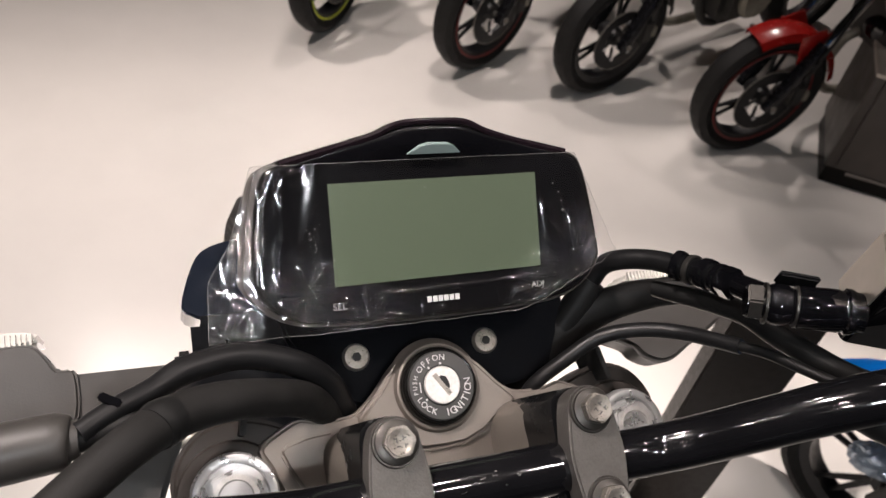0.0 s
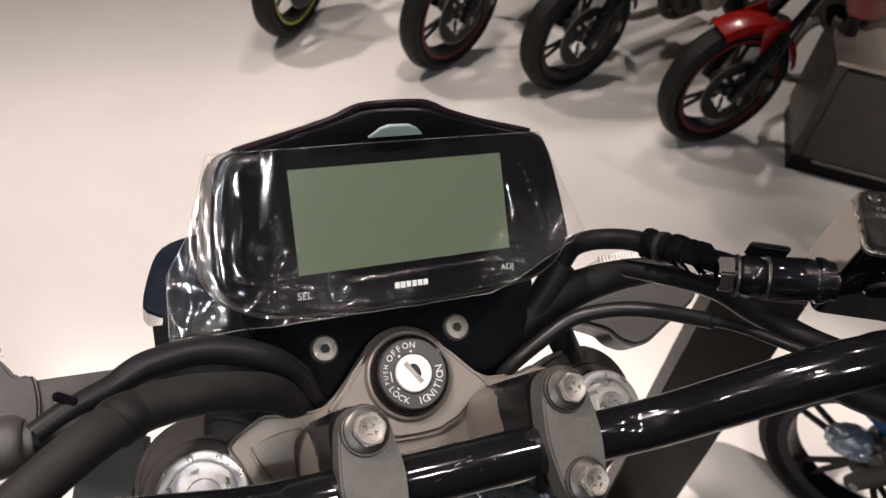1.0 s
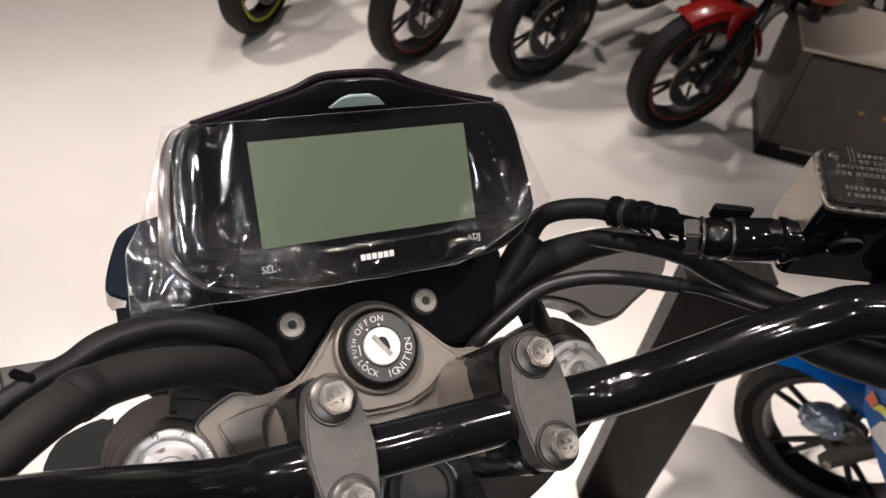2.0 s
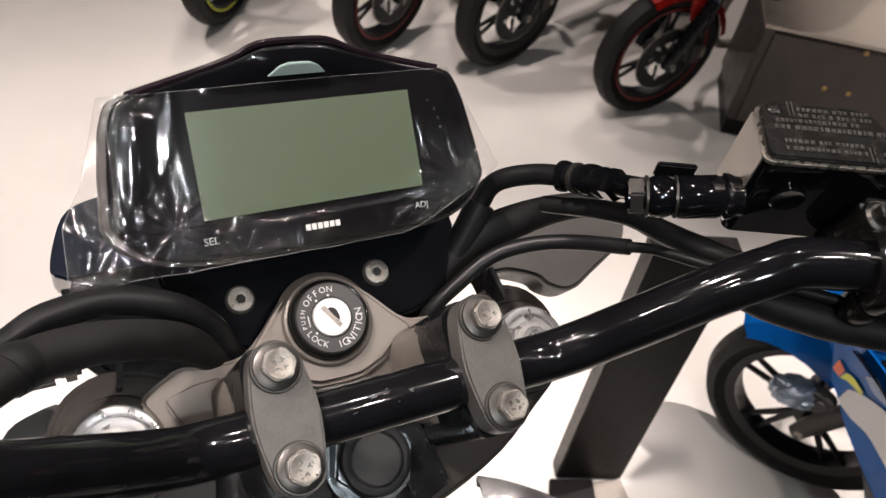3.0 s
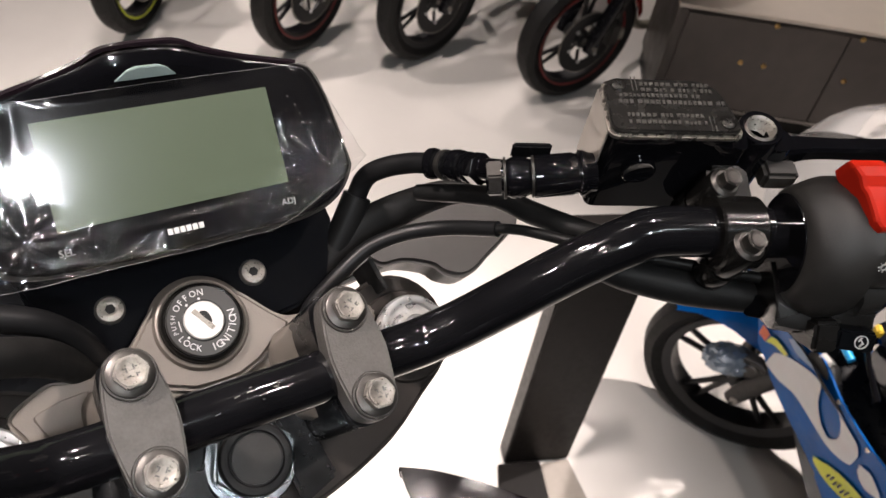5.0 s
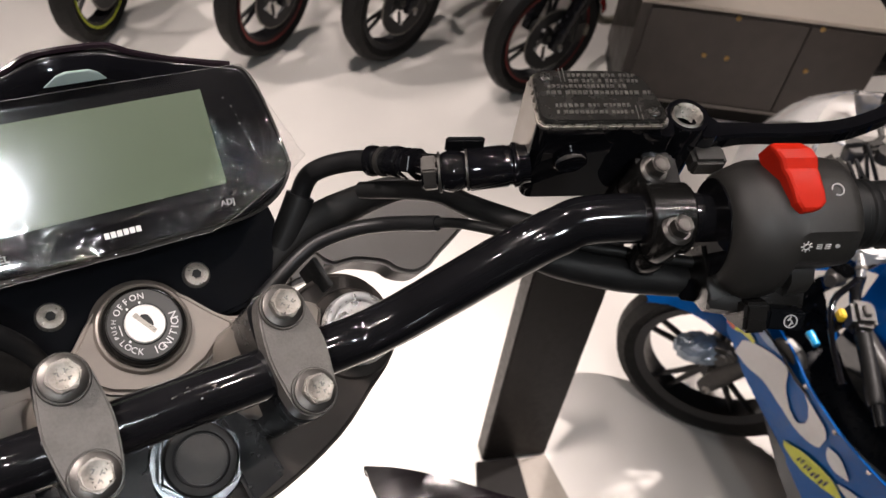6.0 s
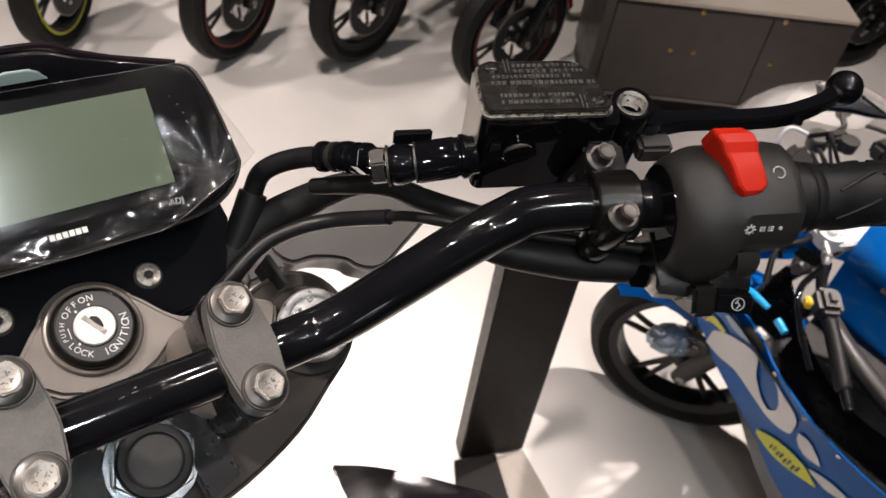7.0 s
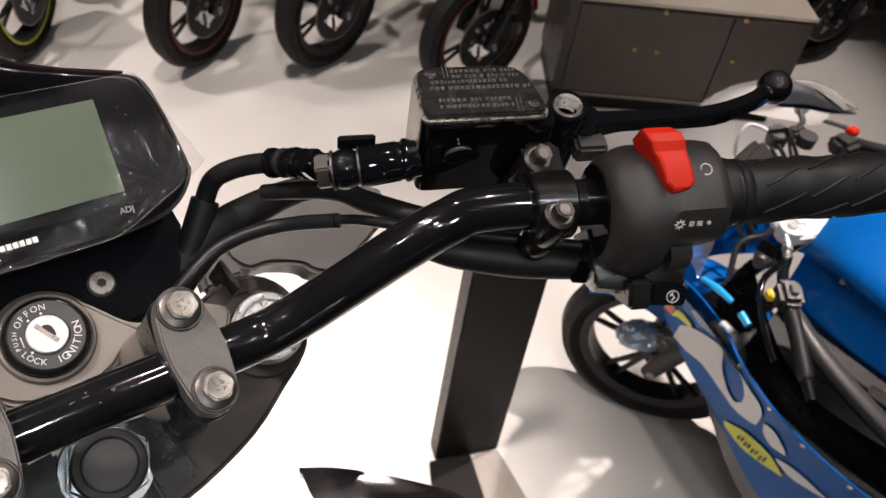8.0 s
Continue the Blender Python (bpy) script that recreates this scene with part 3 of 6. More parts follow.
lit = [(-15.0, 0), (14.5, 0), (10.5, 4.0), (6.5, 5.6), (-4, 5.9), (-9, 4.6)]
WIN = MET @ basis(q(0, 39.9, rise(0, 39.9) + 1.4), (1, 0, 0), (0, 1, 0.75))
part("indicator_window", prism([(x * 0.001, y * 0.001) for x, y in lit], -0.002, 0.0006, WIN, 0.0003), LENSGREY, meter, "pale trapezoid indicator window")
ink = letters("SEL", 0.0050, MET @ Matrix.Translation((-0.0545, -0.0348, 0.0009)))
part("meter_lettering", letters("ADJ", 0.0047, MET @ Matrix.Translation((0.0565, -0.0338, 0.0009))), GREYINK, meter, "white button lettering", flat=True)
part("meter_lettering", ink, GREYINK, meter, "white button lettering", flat=True)
logo = bmesh.new()
for i in range(6):
    bar(-0.0067 + 0.0031 * i, -0.0357, 0.0025, 0.0030, MET @ Matrix.Translation((0, 0, 0.0009)), 0.0003, logo)
part("maker_mark", logo, WHITEINK, meter, "white maker's mark", flat=True)
for dx, dy, r in ((73, 16, 0.5), (74.5, 11, 0.4), (75, 6, 0.6), (70, 21, 0.4), (-5, 23, 0.5), (42, 4, 0.5), (-18, -2, 0.3), (-3, -20, 0.3), (24, -24, 0.4), (-34, 8, 0.25), (-44, -14, 0.3)):
    part("air_bubble", lathe([(0.0, 0.0008), (r * 0.001, 0.0007), (r * 0.0006, 0.0010)], MET @ Matrix.Translation((dx * 0.001, dy * 0.001, 0)), 8, None, False), FILMEDGE, meter)

# crinkled clear film wrapped round the meter
NX, NY = 250, 120


def ramp_of(y, knots):
    for (y0, x0), (y1, x1) in zip(knots, knots[1:]):
        if y <= y1:
            return x0 + (x1 - x0) * (y - y0) / (y1 - y0)
    return knots[-1][1]


def crease(x, y, k):
    """Sharp folds: ridged noise, stretched along the pull of the film."""
    return (1 - abs(noise.noise(Vector((x * 0.055 + 0.02 * y, y * 0.022, k)))) * 2.2) ** 3 + 0.5 * (1 - abs(noise.noise(Vector((x * 0.12 - 0.05 * y, y * 0.06, k + 3)))) * 2.0) ** 3


FOLDS = [(-90, 0.06, 0.35, 3.0), (-81, 0.10, 1.1, 1.8), (-70, 0.22, 0.4, 4.0), (-101, -0.10, 0.7, 3.4), (-110, 0.05, 0.6, 3.0)]
FANS = [(-70, -26, 22, 8.0, 1.8), (-58, -38, 20, 9.0, 0.9), (-40, -44, 22, 9.0, 2.6), (-8, -50, 20, 7.0, 0.7), (34, -48, 22, 8.0, 0.7), (82, -24, 34, 15.0, 2.9), (62, -36, 22, 10.0, 2.0), (-112, -44, 28, 7.0, 0.8), (-96, -30, 24, 6.0, 0.5), (-82, 32, 16, 9.0, 0.7)]


def film_height(x, y):
    """Rise of the film over the meter glass, in mm: taut over the window, in long folds at the side and fans of folds at the gathered corners."""
    x = min(x, 97.0)
    h = 1.1 + 0.25 * noise.noise(Vector((x * 0.02, y * 0.02, 4.0)))
    for x0, lean, tall, wide in FOLDS:
        d = (x - x0 - lean * y - 2.5 * noise.noise(Vector((y * 0.05, x0, 0.0)))) / wide
        h += 0.95 * tall * max(0.1, 0.6 + 1.1 * noise.noise(Vector((x0, y * 0.035, 7.0)))) * math.exp(-d * d)
    for x0, y0, reach, many, tall in FANS:
        r = math.hypot(x - x0, y - y0)
        if r < reach:
            k = r / reach
            a = math.atan2(y - y0, x - x0) * many * 0.5 + 1.2 * noise.noise(Vector((x * 0.05, y * 0.05, x0)))
            h += tall * 8.0 * k * (1 - k) ** 2 * (1 - abs(math.sin(a))) ** 1.5
    seam = (y + 30.5 - 0.02 * x + 1.2 * noise.noise(Vector((x * 0.04, 2.0, 9.0)))) / 1.3
    if x > -62:
        h += 0.85 * (0.6 + noise.noise(Vector((x * 0.09, 0.0, 3.0)))) * math.exp(-seam * seam)
    low = max(0.0, min(1.0, (-27 - y) / 14))
    # a hard crease runs from the window's side to the gathered corner
    edge = (x - 62 - 0.0 * y - 0.055 * max(0.0, 12 - y) ** 1.25) / 1.1
    if y < 12:
        h += 0.8 * math.exp(-edge * edge)
    left = max(0.0, min(1.0, (-62 - x) / 14))
    h += left * 2.0 * noise.noise(Vector((x * 0.05, y * 0.028, 1.5)))
    h += left * 0.30 * crease(x * 0.7, y * 0.6, 6.3)
    h += rise(x, y)
    return h + low * (0.7 * noise.noise(Vector((x * 0.06, y * 0.10, 0.3))) + 0.28 * crease(x * 1.2, y * 1.2, 1.7)) + max(0.0, (-96 - x) / 20) * 0.14 * crease(x * 0.6, y * 0.6, 4.1)


rows = []
for j in range(NY + 1):
    v = j / NY
    y = -47 + 84.5 * v
    lo = ramp_of(y, [(-47, -119), (-17, -117), (0, -106), (39, -93)])
    hi = ramp_of(y, [(-47, 44), (-43, 57), (-26, 94), (-19, 106), (39, 84)])
    row = []
    for i in range(NX + 1):
        x = lo + (hi - lo) * i / NX
        yy = y + 0.9 * noise.noise(Vector((x * 0.05, 0.2, 2))) * max(0, 1 - v * 6)
        droop = 0.25 * max(0, -x - 92)
        row.append(MET @ (Vector((x, yy, film_height(x, y) - droop)) * 0.001))
    rows.append(row)
rim_line = rows[0] + [r[-1] for r in rows[1:]] + rows[-1][-2::-1] + [r[0] for r in rows[-2::-1]]
film = part("protective_film", sheet(rows, 0), FILM, meter, "crinkled clear protective film", sharp=180)
if film.data.polygons[0].normal.dot(MET.to_3x3() @ Vector((0, 0, 1))) < 0:
    film.data.flip_normals()
film.visible_shadow = False
specks = bmesh.new()
rng = random.Random(31)
for i in range(46):
    x, y = -65.5 + 3.2 * rng.gauss(0, 1), -6 + 11 * rng.gauss(0, 1)
    r = 0.00012 + 0.00022 * rng.random() ** 2
    at = MET @ Matrix.Translation(q(x, y, film_height(x, y) + 0.05))
    lathe([(r, 0.0), (r * 0.8, r * 0.5), (0.0, r * 0.7)], at, 8, specks, False)
part("film_speck", specks, FILMEDGE, meter, "tiny bright bubbles and dust in the film")
rim = part("film_edge", sweep(rim_line[::3], 0.00008, 5, 1), FILMEDGE, meter, "bright cut edge of the film")
rim.visible_shadow = False

# plate under the meter with two button-head screws
plate = [(-82, 108), (94, 108), (96, 88), (78, 50), (60, 44), (30, 40), (-30, 40), (-56, 48), (-76, 84)]
part("meter_bracket", prism([(x * 0.001, y * 0.001) for x, y in plate], -0.111, -0.1035, ID, 0.002), BRACKET, bike, "black meter bracket plate")
for s in (-1, 1):
    f = Matrix.Translation(q(s * 39, 69.7, -103.5))
    screw = part("bracket_screw", lathe([(0.0078, 0.0), (0.0078, 0.0012), (0.0066, 0.0030), (0.0040, 0.0034), (0.0028, 0.0034), (0.0, 0.0014)], f, 32), STEEL, bike, "button-head bracket screw")
    part("socket", prism(ring_outline(0.0027, 6), 0.0030, 0.00352, f, 0), RUBBER, screw)

# cowl and housings behind the meter
cowl = curved([(-127, 120), (-121, 140), (-112, 154), (-92, 160), (-60, 162), (60, 160), (76, 150), (84, 140), (86, 112), (82, 104), (-40, 104), (-108, 110), (-122, 114)], 3)
part("headlight_cowl", prism([(x * 0.001, y * 0.001) for x, y in cowl], -0.205, -0.164, ID, 0.006, segments=3), NAVY, bike, "dark navy headlight cowl")
house = [(-124, 112), (84, 110), (84, 60), (78, 34), (60, 26), (-60, 26), (-96, 34), (-124, 66)]
part("headlight_housing", prism([(x * 0.001, y * 0.001) for x, y in house], -0.24, -0.150, ID, 0.006, taper=0.9), BLACKPANEL, bike, "black headlight housing")

# turn signals
for s in (-1,):
    body = curved([(-232, 112), (-214, 112), (-206, 104), (-200, 95), (-190, 93), (-190, 66), (-200, 54), (-222, 52), (-240, 60), (-250, 84), (-246, 104)], 3)
    signal = part("turn_signal", prism([(-s * x * 0.001, y * 0.001) for x, y in body], -0.225, -0.195, ID, 0.006, segments=3), PINGREY, bike, "grey plastic turn signal")
    glass = [(-246, 108), (-212, 112), (-208, 117), (-214, 121), (-240, 122), (-250, 116)]
    lm = prism([(-s * x * 0.001, y * 0.001) for x, y in glass], -0.235, -0.198, ID, 0.003)
    lens_ob = part("lens", lm, RIBLENS, signal, "clear ribbed lens")
    ribs = bmesh.new()
    for i in range(11):
        block((0.0014, 0.007, 0.003), Matrix.Translation(q(-s * (-243 + 2.9 * i), 116, -198.2)), 0, ribs)
    part("lens_ribs", ribs, RIBLENS, signal)
    stalk = [(-206, 96), (-190, 92), (-134, 91), (-132, 62), (-206, 62)]
    part("stalk", prism([(-s * x * 0.001, y * 0.001) for x, y in stalk], -0.220, -0.199, ID, 0.004), PINGREY, signal)
    part("stalk_seat", block((0.012, 0.034, 0.034), Matrix.Translation(q(-s * -127, 80, -206)), 0.003), RUBBER, signal)

body = curved([(300, 96), (292, 76), (274, 65), (253, 55), (237, 47), (223, 46), (209, 53), (202, 61), (180, 70), (160, 72), (150, 92), (185, 104), (204, 112), (250, 114), (285, 108)], 3)
signal = part("turn_signal", prism([(x * 0.001, y * 0.001) for x, y in body], -0.232, -0.205, ID, 0.006, segments=3), PINGREY, bike, "grey plastic turn signal")
glass = [(206, 111), (214, 119), (232, 122), (252, 120), (256, 113), (240, 109)]
part("lens", prism([(x * 0.001, y * 0.001) for x, y in glass], -0.240, -0.206, ID, 0.003), RIBLENS, signal, "clear ribbed lens")
ribs = bmesh.new()
for i in range(13):
    block((0.0014, 0.007, 0.003), Matrix.Translation(q(212 + 3.0 * i, 116, -206.2)), 0, ribs)
part("lens_ribs", ribs, RIBLENS, signal)
part("stalk", prism([(x * 0.001, y * 0.001) for x, y in ((160, 92), (126, 92), (124, 66), (160, 70))], -0.226, -0.208, ID, 0.004), PINGREY, signal)

panel = [(-186, -40), (-184, 14), (-174, 42), (-158, 53), (-130, 54), (-146, 8), (-160, -40)]
part("side_panel", prism([(x * 0.001, y * 0.001) for x, y in curved(panel, 3)], -0.275, -0.260, ID, 0.004), MATTBLACK, bike, "dark grey panel beside the fork")

# tank shroud below the right bar
rows = [[(205, -170, -400), (240, -180, -395), (285, -200, -375), (330, -230, -350)],
        [(203, -120, -420), (240, -135, -408), (282, -160, -386), (326, -195, -358)],
        [(206, -88, -432), (236, -104, -421), (270, -130, -402), (316, -172, -368)]]
part("tank_shroud", sheet(fine_rows([[q(*p) for p in r] for r in rows]), 0.004), SHROUD, bike, "glossy dark plum tank shroud")
rows = [[(206, -88, -432), (236, -104, -421), (270, -130, -402), (316, -172, -368)],
        [(210, -96, -445), (238, -112, -440), (270, -140, -425), (312, -180, -395)]]
part("shroud_edge", sheet(fine_rows([[q(*p) for p in r] for r in rows]), 0.003), SHROUD, bike)

# front wheel under the fork
AX = q(0, 60, -690)
part("tyre", lathe([(0.225, -0.030), (0.262, -0.048), (0.284, -0.036), (0.295, 0.0), (0.284, 0.036), (0.262, 0.048), (0.225, 0.030), (0.222, 0.0), (0.225, -0.030)], along(AX, (1, 0, 0)), 64, None, False), TYRE, bike)
part("rim", lathe([(0.205, -0.030), (0.226, -0.033), (0.222, 0.0), (0.226, 0.033), (0.205, 0.030), (0.205, -0.030)], along(AX, (1, 0, 0)), 64, None, False), RIM, bike)
spk = bmesh.new()
for i in range(10):
    a = 2 * math.pi * i / 10
    d = Vector((0, math.cos(a), math.sin(a)))
    sweep([AX + d * 0.02, AX + d * 0.21], 0.008, 8, 2, spk)
part("spokes", spk, RIM, bike)
part("axle", sweep([AX + Vector((-0.14, 0, 0)), AX + Vector((0.14, 0, 0))], 0.01, 12, 2), STEEL, bike)

# ---- right-hand controls ----
# brake master cylinder
CAPX, CAPN = Vector((0.888, -0.34, 0.31)).normalized(), Vector((-0.2, 0.331, 0.922)).normalized()
CAP = basis(q(207, 57, 72.5), CAPX, CAPN.cross(CAPX))


def rounded(corners, radii, n=5):
    """A polygon (mm) with each corner rounded by its own radius."""
    o = []
    for i, (x, y) in enumerate(corners):
        c, a, b = Vector((x, y)), Vector(corners[i - 1]), Vector(corners[(i + 1) % len(corners)])
        p, r = c + (a - c).normalized() * radii[i], c + (b - c).normalized() * radii[i]
        for k in range(n + 1):
            t = k / n
            w = p * (1 - t) ** 2 + c * (2 * t * (1 - t)) + r * t * t
            o.append((w.x * 0.001, w.y * 0.001))
    return o


def lid_outline(grow):
    return rounded([(-31 - grow, -16 - grow), (34.5 + grow, -16 - grow), (25.5 + grow, 18 + grow), (-30.5 - grow, 18 + grow)], [6, 7, 13, 8])


cyl = part("master_cylinder", prism(lid_outline(-0.6), -0.061, -0.0035, CAP, 0.0012, taper=0.98), GLOSSBLACK, bike, "gloss black brake master cylinder")
side = prism([(-0.0318, -0.0135), (-0.0310, -0.0135), (-0.0310, 0.0150), (-0.0318, 0.0150)], -0.050, -0.0040, CAP, 0)
part("reservoir_end", side, RESERVOIR, cyl, "bare alloy reservoir end")
part("reservoir_lip", prism(lid_outline(1.0), -0.0046, -0.0012, CAP, 0.0008), LIPSTEEL, cyl, "pale metal rim of the cap")
lid = part("reservoir_cap", prism(lid_outline(-0.2), -0.0018, 0.0012, CAP, 0.0012), LIDBLACK, cyl, "black reservoir cap with raised warning text")
raised = bmesh.new()
rng = random.Random(9)
for row, (y, x0, x1, big) in enumerate(((0.0135, -0.013, 0.021, 1), (0.0098, -0.013, 0.023, 1), (0.0062, -0.024, 0.016, 1), (0.0020, -0.025, 0.027, 1.15), (-0.0062, -0.022, 0.015, 1), (-0.0105, -0.022, 0.015, 1))):
    x = x0
    while x < x1:
        w = rng.choice((0.0013, 0.0017, 0.0021)) * big
        bar(x + w / 2, y, w * 0.9, 0.0021 * big, CAP @ Matrix.Translation((0, 0, 0.0012)), 0.0006, raised)
        x += w + (0.0007 if rng.random() < 0.8 else 0.002)
part("raised_lettering", raised, LIDTEXT, lid, "raised warning lettering, too worn to read", flat=True)
for x, y in ((-0.0235, 0.0128), (0.0265, -0.0098)):
    f = CAP @ Matrix.Translation((x, y, 0.0012))
    bm = lathe([(0.0, 0.0), (0.0038, 0.0), (0.0038, 0.0006), (0.0033, 0.0011), (0.0020, 0.0014), (0.0, 0.0014)], f, 24)
    sc = part("cap_screw", bm, LIDBLACK, lid, "cross-head cap screw")
    cr = block((0.0034, 0.0008, 0.0004), f @ pose(0, 0, 0.0014, 0, 0, 40))
    block((0.0008, 0.0034, 0.00042), f @ pose(0, 0, 0.0014, 0, 0, 40), 0, cr)
    part("cross_slot", cr, RUBBER, lid)
    for k in (0, 1):
        fr = bmesh.new()
        sgn = -1 if x > 0 else 1
        bar(x + sgn * (0.0068 + 0.002 * k), y + sgn * 0.001, 0.0005, 0.009, CAP @ Matrix.Translation((0, 0, 0.0012)), 0.0004, fr)
        part("cap_frame", fr, LIDTEXT, lid, flat=True)
# sight glass and cylinder barrel below the reservoir
part("sight_glass", lathe([(0.0, 0.0), (0.0085, 0.0), (0.0085, 0.0016), (0.0078, 0.0022), (0.0070, 0.0018), (0.0, 0.0012)], CAP @ Matrix.Translation((-0.010, -0.0158, -0.028)) @ pose(0, 0, 0, 90, 0, 0), 32), GLOSSBLACK, cyl, "round sight glass")
belly = sweep([CAP @ Vector((-0.020, 0.0, -0.042)), CAP @ Vector((0.02, -0.003, -0.042)), CAP @ Vector((0.05, -0.004, -0.040))], [0.0115, 0.0125, 0.0105], 24, 4)
part("cylinder_barrel", belly, GLOSSBLACK, cyl)
barrel = lathe([(0.0098, -0.005), (0.0100, -0.002), (0.0112, 0.0), (0.0116, 0.001), (0.0116, 0.003), (0.0102, 0.004), (0.0102, 0.0055), (0.0108, 0.0065), (0.0108, 0.0255), (0.0090, 0.027), (0.0070, 0.046), (0.0070, 0.05)], along(q(178, 46, 32), q(152, 54.6, 18.5) - q(178, 46, 32)), 28)
part("hose_neck", barrel, GLOSSBLACK, cyl, "gloss black hose outlet")
d = (q(140, 59.4, 11.6) - q(152.5, 54.6, 18.7)).normalized()
f = along(q(154.5, 53.9, 19.8), d)
part("banjo_eye", lathe([(0.0050, -0.001), (0.0090, 0.0), (0.0104, 0.0035), (0.0108, 0.0065), (0.0104, 0.0095), (0.0090, 0.0125), (0.0050, 0.0135)], f, 28), GLOSSBLACK, cyl, "gloss black banjo eye")
for h in (-0.0012, 0.0128):
    part("crush_washer", lathe([(0.006, h - 0.0006), (0.0106, h - 0.0006), (0.0106, h + 0.0006), (0.006, h + 0.0006)], f, 28), BLACKBOLT, cyl)
part("banjo_bolt", prism(ring_outline(0.0096, 6, 0.4), 0.0138, 0.0218, f, 0.0009), BLACKBOLT, cyl, "dark plated banjo bolt head")
# brake hose
hose_path = [(88, 65, -120), (102, 83, -105), (111, 96, -94), (117, 104, -84), (124, 104, -72), (135, 99, -58), (143, 91, -44)]
part("brake_hose", sweep(qs(hose_path), 0.0062, 18, 6), HOSE, bike, "black rubber brake hose with printed marks")
part("hose_sleeve", sweep(qs([(70, 44, -133), (88, 65, -119), (102, 83, -104), (112, 97, -92.5)]), [0.0092, 0.0090, 0.0088, 0.0088], 18, 5), RUBBER, bike, "black hose sleeve")
HB = [q(141, 93, -47), q(144.5, 89, -41), q(147, 84, -32), q(149, 79, -24), q(150, 75, -17)]
part("hose_crimp", sweep(HB, [0.0072, 0.0078, 0.0076, 0.0078, 0.0072], 20, 4), DARKCAST, bike, "gloss black hose ferrule")
for k, (r, w) in enumerate(((0.0088, 0.0022), (0.0086, 0.0016), (0.0090, 0.0030), (0.0086, 0.0016))):
    a, b = HB[k], HB[k + 1]
    c = a.lerp(b, 0.35)
    part("crimp_band", lathe([(0.0068, -w), (r, -w), (r + 0.0003, 0.0), (r, w), (0.0068, w)], along(c, b - a), 24), BLACKBOLT if k == 1 else GLOSSBLACK, bike)
part("hose_nut", prism(ring_outline(0.0092, 6, 0.2), -0.004, 0.004, along(q(150, 74, -15), q(150.5, 70, -8) - q(150, 75, -17)), 0.0008), GLOSSBLACK, bike, "gloss black hose nut")
part("hose_elbow", sweep(qs([(150, 76, -19), (151, 69, -6), (151, 62, 6), (151, 57, 14)]), [0.0062, 0.0066, 0.0072, 0.0078], 18, 4), GLOSSBLACK, bike)
prints = bmesh.new()
for i, (x, y, z) in enumerate(((119, 106, -79), (123, 106.6, -72), (130, 104, -64), (137, 99.5, -53))):
    for k in range(4):
        block((0.0011, 0.0017, 0.0003), Matrix.Translation(q(x + k * 0.9, y - k * 0.5 - 2.3, z + k * 1.5 + 5.3)) @ pose(0, 0, 0, 25, 20, -20), 0, prints)
part("hose_print", prints, WASHER, bike, "faint printed marks on the hose", flat=True)

# mirror boss with threaded hole
f = basis(q(250.5, 34.5, 80.5), CAPX, CAPN.cross(CAPX))
part("mirror_boss", lathe([(0.0, -0.040), (0.0105, -0.055), (0.0112, -0.002), (0.0107, 0.0), (0.0088, 0.0), (0.0077, -0.0012), (0.0075, -0.020), (0.0, -0.020)], f, 32), GLOSSBLACK, cyl, "mirror boss with a bright threaded hole")
thr = bmesh.new()
for i in range(6):
    lathe([(0.0076, 0.0006 - 0.0018 * i), (0.0064, -0.0003 - 0.0018 * i), (0.0076, -0.0012 - 0.0018 * i)], f, 28, thr, False)
part("thread", thr, STEEL, cyl, "bright screw thread")
part("boss_arm", prism(rounded([(20, -15), (38, -19), (40, -8), (28, 8)], [2, 4, 4, 3]), -0.058, -0.008, CAP, 0.001), GLOSSBLACK, cyl)

# perch clamp round the bar
f = along(out(34), OUT)
perch = part("perch_clamp", lathe([(0.0122, -0.0112), (0.0168, -0.0112), (0.0178, -0.0100), (0.0178, 0.0100), (0.0168, 0.0112), (0.0122, 0.0112)], f, 36), PERCH, bike, "black perch clamp")
part("clamp_arm", prism([(x * 0.001, y * 0.001) for x, y in ((-12, 4), (12, 4), (10, 34), (-10, 34))], -0.014, 0.006, basis(out(34), OUT, AHEAD), 0.003), PERCH, perch)
for pt, axis in (((210, -16.5, 87), Vector((-0.13, 0.14, 0.97))), ((223.7, 15.8, 77), Vector((-0.1, 0.1, 0.99)))):
    f = along(q(*pt), axis)
    part("flange", lathe([(0.0, -0.0085), (0.0076, -0.0085), (0.0078, -0.0076), (0.0062, -0.0062), (0.0, -0.0062)], f, 24), BLACKBOLT, perch, "plated bolt flange")
    bm = prism(ring_outline(0.0054, 6, 0.3), -0.0064, -0.0006, f, 0.0005)
    lathe([(0.0044, -0.0007), (0.0040, -0.0002), (0.0030, -0.0004), (0.0026, -0.0012), (0.0, -0.0013)], f, 20, bm, False)
    part("perch_bolt", bm, BLACKBOLT, perch, "plated perch bolt")
    # lug under the bolt, split where the two halves of the clamp meet
    part("bolt_ear", lathe([(0.0, -0.0300), (0.0080, -0.0300), (0.0084, -0.0290), (0.0084, -0.0100), (0.0078, -0.0086), (0.0, -0.0086)], f, 24), PERCH, perch)
    part("bolt_lug", lathe([(0.0, -0.046), (0.0070, -0.046), (0.0090, -0.0435), (0.0092, -0.0340), (0.0086, -0.0315), (0.0, -0.0315)], f, 24), PERCH, perch)
    part("lug_gap", lathe([(0.0, -0.0316), (0.0068, -0.0316), (0.0068, -0.0299), (0.0, -0.0299)], f, 20), RUBBER, perch)
